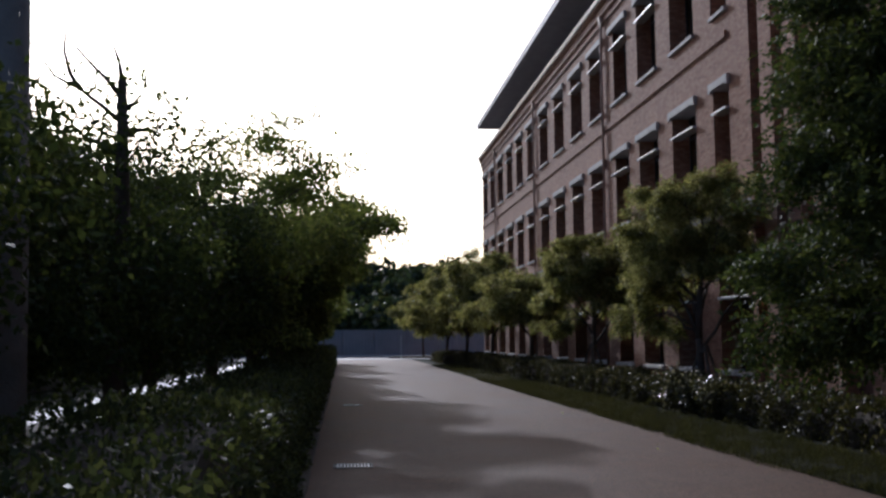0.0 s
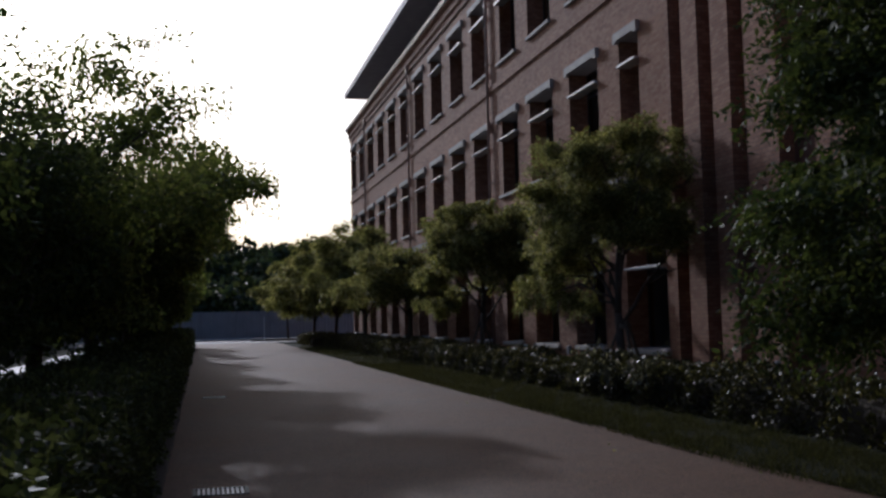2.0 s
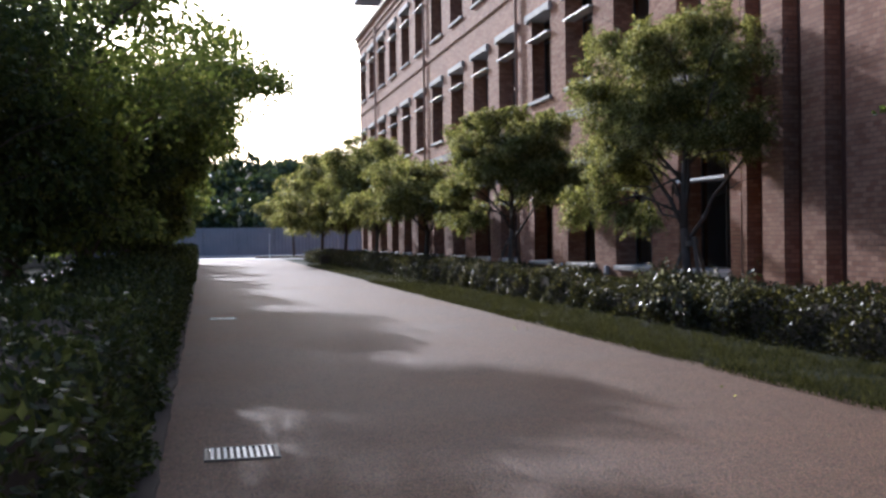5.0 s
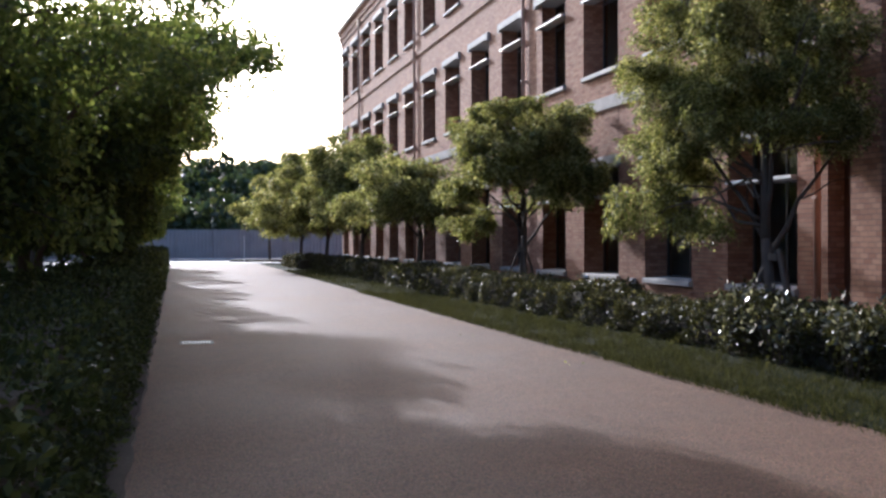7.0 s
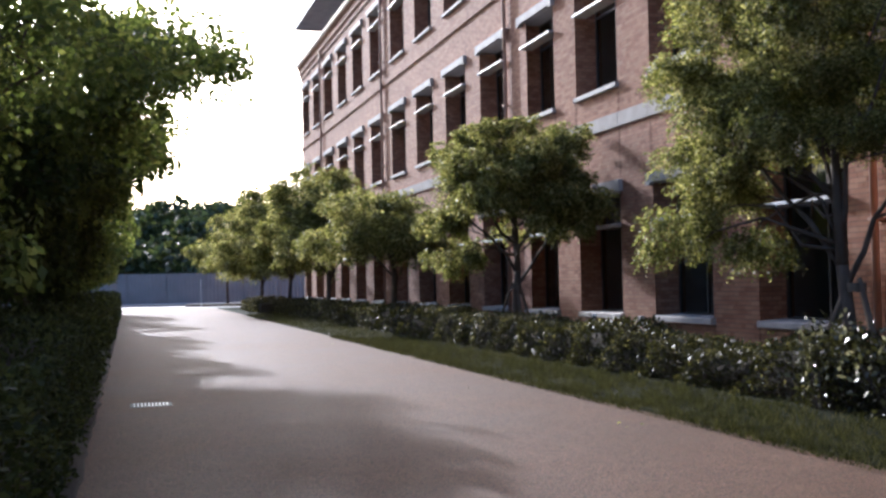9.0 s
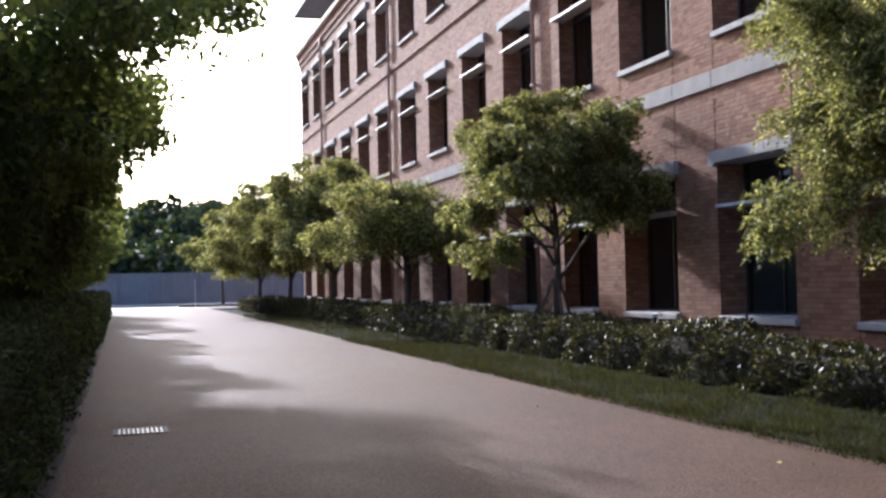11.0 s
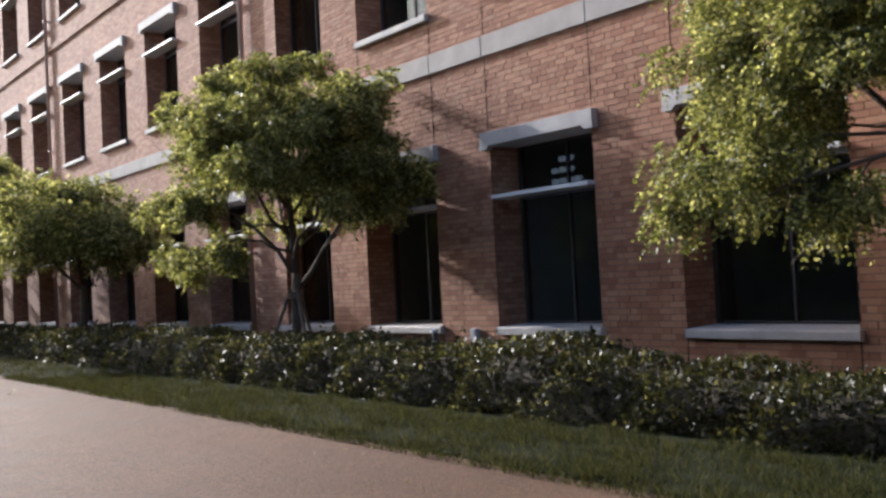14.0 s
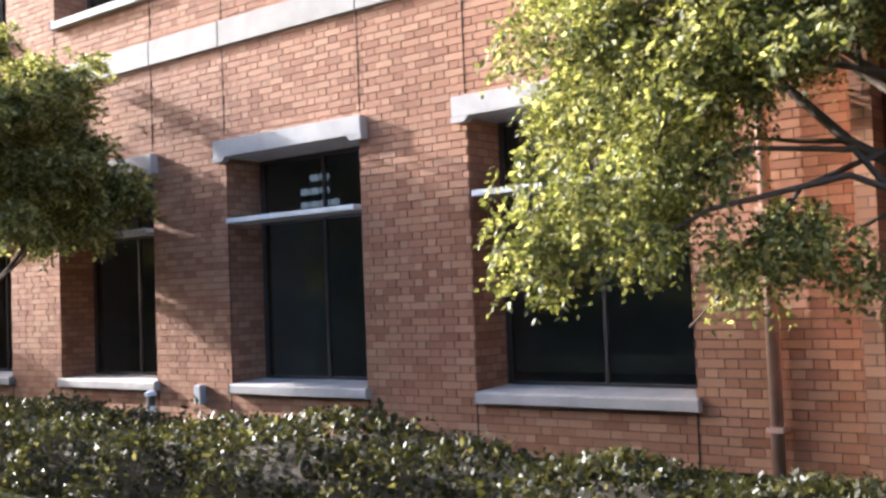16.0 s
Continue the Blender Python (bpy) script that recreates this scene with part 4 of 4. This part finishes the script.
def shrub(x, y, wide, high, n, seed):
    """A loose shrub: thin stems, and glossy leaves held out round their upper ends."""
    rng = np.random.default_rng(seed)
    ob = thing("shrub", (x, y, 0.03), "loose shrub with large glossy leaves at the foot of a tree", "shrub", "glossy shrubs")
    cen = []
    for k in range(9):
        a = 2 * math.pi * k / 9 + rng.uniform(-0.3, 0.3)
        q = wide * rng.uniform(0.3, 1.0)
        tip = (x + 0.6 * q * math.cos(a), y + q * math.sin(a), high * rng.uniform(0.7, 1.1))
        line = bend((x + 0.1 * math.cos(a), y + 0.1 * math.sin(a), 0.02), tip, 0.06, 4)
        part("stem", Geo().tube(line, [0.011, 0.009, 0.008, 0.006, 0.004], 5), BARK, ob)
        f = rng.random((n, 1)) ** 0.6
        cen.append(np.array(line[1]) * (1 - f) + np.array(tip) * f + np.clip(rng.normal(size=(n, 3)), -1.6, 1.6) * 0.1)
    cen = np.concatenate(cen)
    out = cen - np.array((x, y, 0.2))
    out /= np.linalg.norm(out, axis=1)[:, None]
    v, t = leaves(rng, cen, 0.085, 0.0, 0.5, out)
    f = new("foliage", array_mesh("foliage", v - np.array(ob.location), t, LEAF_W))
    f.parent = ob


for k, (y, wide) in enumerate(((15.2, 0.7), (16.5, 0.75), (17.6, 0.6))):
    shrub(6.95, y, wide, 0.86, 70, 140 + k)


def grass(name, n, x0, x1, y0, y1, h, seed, label, z=0.02):
    rng = np.random.default_rng(seed)
    x, y = rng.uniform(x0, x1, n), rng.uniform(y0, y1, n)
    keep = 0.5 + 0.5 * np.sin(x * 3.3 + np.sin(y * 1.7) * 2) * np.sin(y * 2.1) > rng.random(n) * 0.75 - 0.12
    x, y = x[keep], y[keep]
    n = len(x)
    a = rng.uniform(0, 2 * math.pi, n)
    hh = h * rng.uniform(0.5, 1.5, n) * (0.65 + 0.7 * np.sin(x * 7.1 + np.sin(y * 5.3)) ** 2)
    lean = rng.normal(0, 0.55, (n, 2)) * hh[:, None]
    b = np.stack([x, y, np.full(n, z - 0.01)], axis=1)
    s = np.stack([np.cos(a), np.sin(a), np.zeros(n)], axis=1) * 0.006
    tip = b + np.concatenate([lean, hh[:, None]], axis=1)
    v = np.stack([b - s, b + s, tip], axis=1).reshape(-1, 3)
    t = np.arange(3 * n).reshape(-1, 3)
    return tagged(new(name, array_mesh(name, v, t, LEAF_G)), label, "grass", "", "stuff")


grass("verge_grass", 100000, 5.3, 6.8, 4, 34, 0.07, 21, "short tufted grass on the verge")
grass("verge_grass", 12000, 5.16, 5.5, 8, 36, 0.055, 24, "short tufted grass on the verge")
grass("verge_grass", 16000, 5.3, 6.8, 34, 58, 0.09, 22, "short tufted grass on the verge")
grass("verge_grass", 9000, 8.0, 10.4, 14, 34, 0.09, 23, "thin grass between hedge and wall")


# fallen leaves on the road
rng = np.random.default_rng(91)
c = np.stack([5.25 - np.abs(rng.normal(0, 1.0, 30)), rng.uniform(6, 34, 30), np.full(30, 0.012)], axis=1)
v, t = leaves(rng, c, 0.04, 0.0, 0.5, None, np.stack([rng.normal(size=30), rng.normal(size=30), np.zeros(30)], axis=1) * 2.0)
v[:, 2] = np.clip(v[:, 2], 0.003, 0.022)
tagged(new("fallen_leaves", array_mesh("fallen_leaves", v, t, LEAF_R)), "few small dry leaves fallen on the road", "leaves", "", "stuff")


# ---- small things ----
def bollard(x, y, h=0.72, z=0.03):
    ob = thing("bollard_light", (x, y, z), "short white bollard light beside the hedge", "bollard", "bollard lights")
    part("post", Geo().tube([(x, y, z), (x, y, z + h - 0.16)], [0.05, 0.05], 14), WHITE, ob, smooth=False)
    part("louvre", Geo().tube([(x, y, z + h - 0.16), (x, y, z + h - 0.05)], [0.042, 0.042], 14), IRON, ob)
    part("cap", Geo().tube([(x, y, z + h - 0.05), (x, y, z + h - 0.02), (x, y, z + h)], [0.06, 0.06, 0.03], 14), WHITE, ob)


for x, y in ((8.69, 26.88), (8.9, 39.6), (8.6, 14.0), (8.7, 51.5), (6.7, 63.4), (7.4, 68.5)):
    bollard(x, y)


def drain(x, y):
    ob = thing("drain_grate", (x, y, 0.0), "rectangular iron drain grate set in the road", "drain", "drain grates")
    w, d = 0.5, 0.42
    fr = Geo()
    for q in ((0, 0, w, 0.03), (0, d - 0.03, w, d), (0, 0.03, 0.03, d - 0.03), (w - 0.03, 0.03, w, d - 0.03)):
        fr.box(x + q[0], y + q[1], 0.001, x + q[2], y + q[3], 0.012)
    part("frame", fr, IRON, ob)
    part("pit", Geo().box(x + 0.03, y + 0.03, 0.001, x + w - 0.03, y + d - 0.03, 0.003), SOIL, ob)
    for k in range(10):
        a = x + 0.045 + k * 0.043
        part("bar", Geo().box(a, y + 0.03, 0.003, a + 0.02, y + d - 0.03, 0.012), SHELF, ob)


drain(-0.06, 9.22)
drain(0.03, 21.45)

pole = thing("marker_pole", (4.9, 83.0, 0.0), "thin white marker pole at the junction", "pole")
part("shaft", Geo().tube([(4.9, 83.0, -0.004), (4.9, 83.0, 1.9)], [0.03, 0.025], 8), WHITE, pole)
part("foot", Geo().tube([(4.9, 83.0, -0.004), (4.9, 83.0, 0.05)], [0.09, 0.08], 10), IRON, pole)


# ---- bricks of the near wall, last ----
def near_bricks():
    rng = random.Random(77)
    full, cut = [], []
    course, period, joint, perpend = 0.082, 0.375, 0.010, 0.006
    holes = [(w[0], w[1], w[2], w[3]) for w in windows if w[1] > NY0 and w[0] < NY1 and w[2] < NZ1]
    for i in range(int(NZ1 / course)):
        za, zb = i * course + joint / 2, (i + 1) * course - joint / 2
        y = NY0 - period - (period / 2 if i % 2 else 0)
        n = 0
        while y < NY1:
            w = 0.25 if n % 2 == 0 else 0.125
            a, b = y + perpend / 2, y + w - perpend / 2
            y += w
            n += 1
            a, b = max(a, NY0 + 0.002), min(b, NY1 - 0.002)
            if b - a < 0.03:
                continue
            spans = [(a, b, za, zb)]
            for h in holes:
                nxt = []
                for s in spans:
                    if s[1] <= h[0] or s[0] >= h[1] or s[3] <= h[2] or s[2] >= h[3]:
                        nxt.append(s)
                        continue
                    if s[0] < h[0]:
                        nxt.append((s[0], h[0], s[2], s[3]))
                    if s[1] > h[1]:
                        nxt.append((h[1], s[1], s[2], s[3]))
                    lo, hi = max(s[0], h[0]), min(s[1], h[1])
                    if s[2] < h[2]:
                        nxt.append((lo, hi, s[2], h[2]))
                    if s[3] > h[3]:
                        nxt.append((lo, hi, h[3], s[3]))
                spans = nxt
            for s in spans:
                if s[1] - s[0] > 0.02 and s[3] - s[2] > 0.015:
                    whole = abs(s[1] - s[0] - (w - perpend)) < 1e-6 and abs(s[3] - s[2] - (course - joint)) < 1e-6
                    (full if whole else cut).append((*s, n % 2))
    full.sort(key=lambda s: (s[0] - 24.7) ** 2 + (s[2] - 1.8) ** 2)
    return full[:300], full[300:] + cut, rng


single, joined, rng = near_bricks()
g = Geo()
for a, b, c, d, _ in joined:
    p = rng.uniform(-0.0025, 0.0025)
    g.box(W + p, a, c, W + 0.02, b, d, skip="e")
me = bpy.data.meshes.new("brickwork_face")
me.from_pydata([tuple(Vector(p) - building.location) for p in g.v], [], g.f)
me.materials.append(BRICK_MANY)
face = tagged(new("brickwork_face", me), kind="stuff")
face.parent = building
shapes = {}
for a, b, c, d, odd in single:
    if odd not in shapes:
        shapes[odd] = Geo().box(0, 0, 0, 0.02, b - a, d - c, skip="e").mesh("brick", BRICK_ONE, (0, 0, 0), False, 0.0)
    o = new("brick", shapes[odd])
    o.parent = bed
    o.location = Vector((W + rng.uniform(-0.0025, 0.0025), a, c)) - building.location
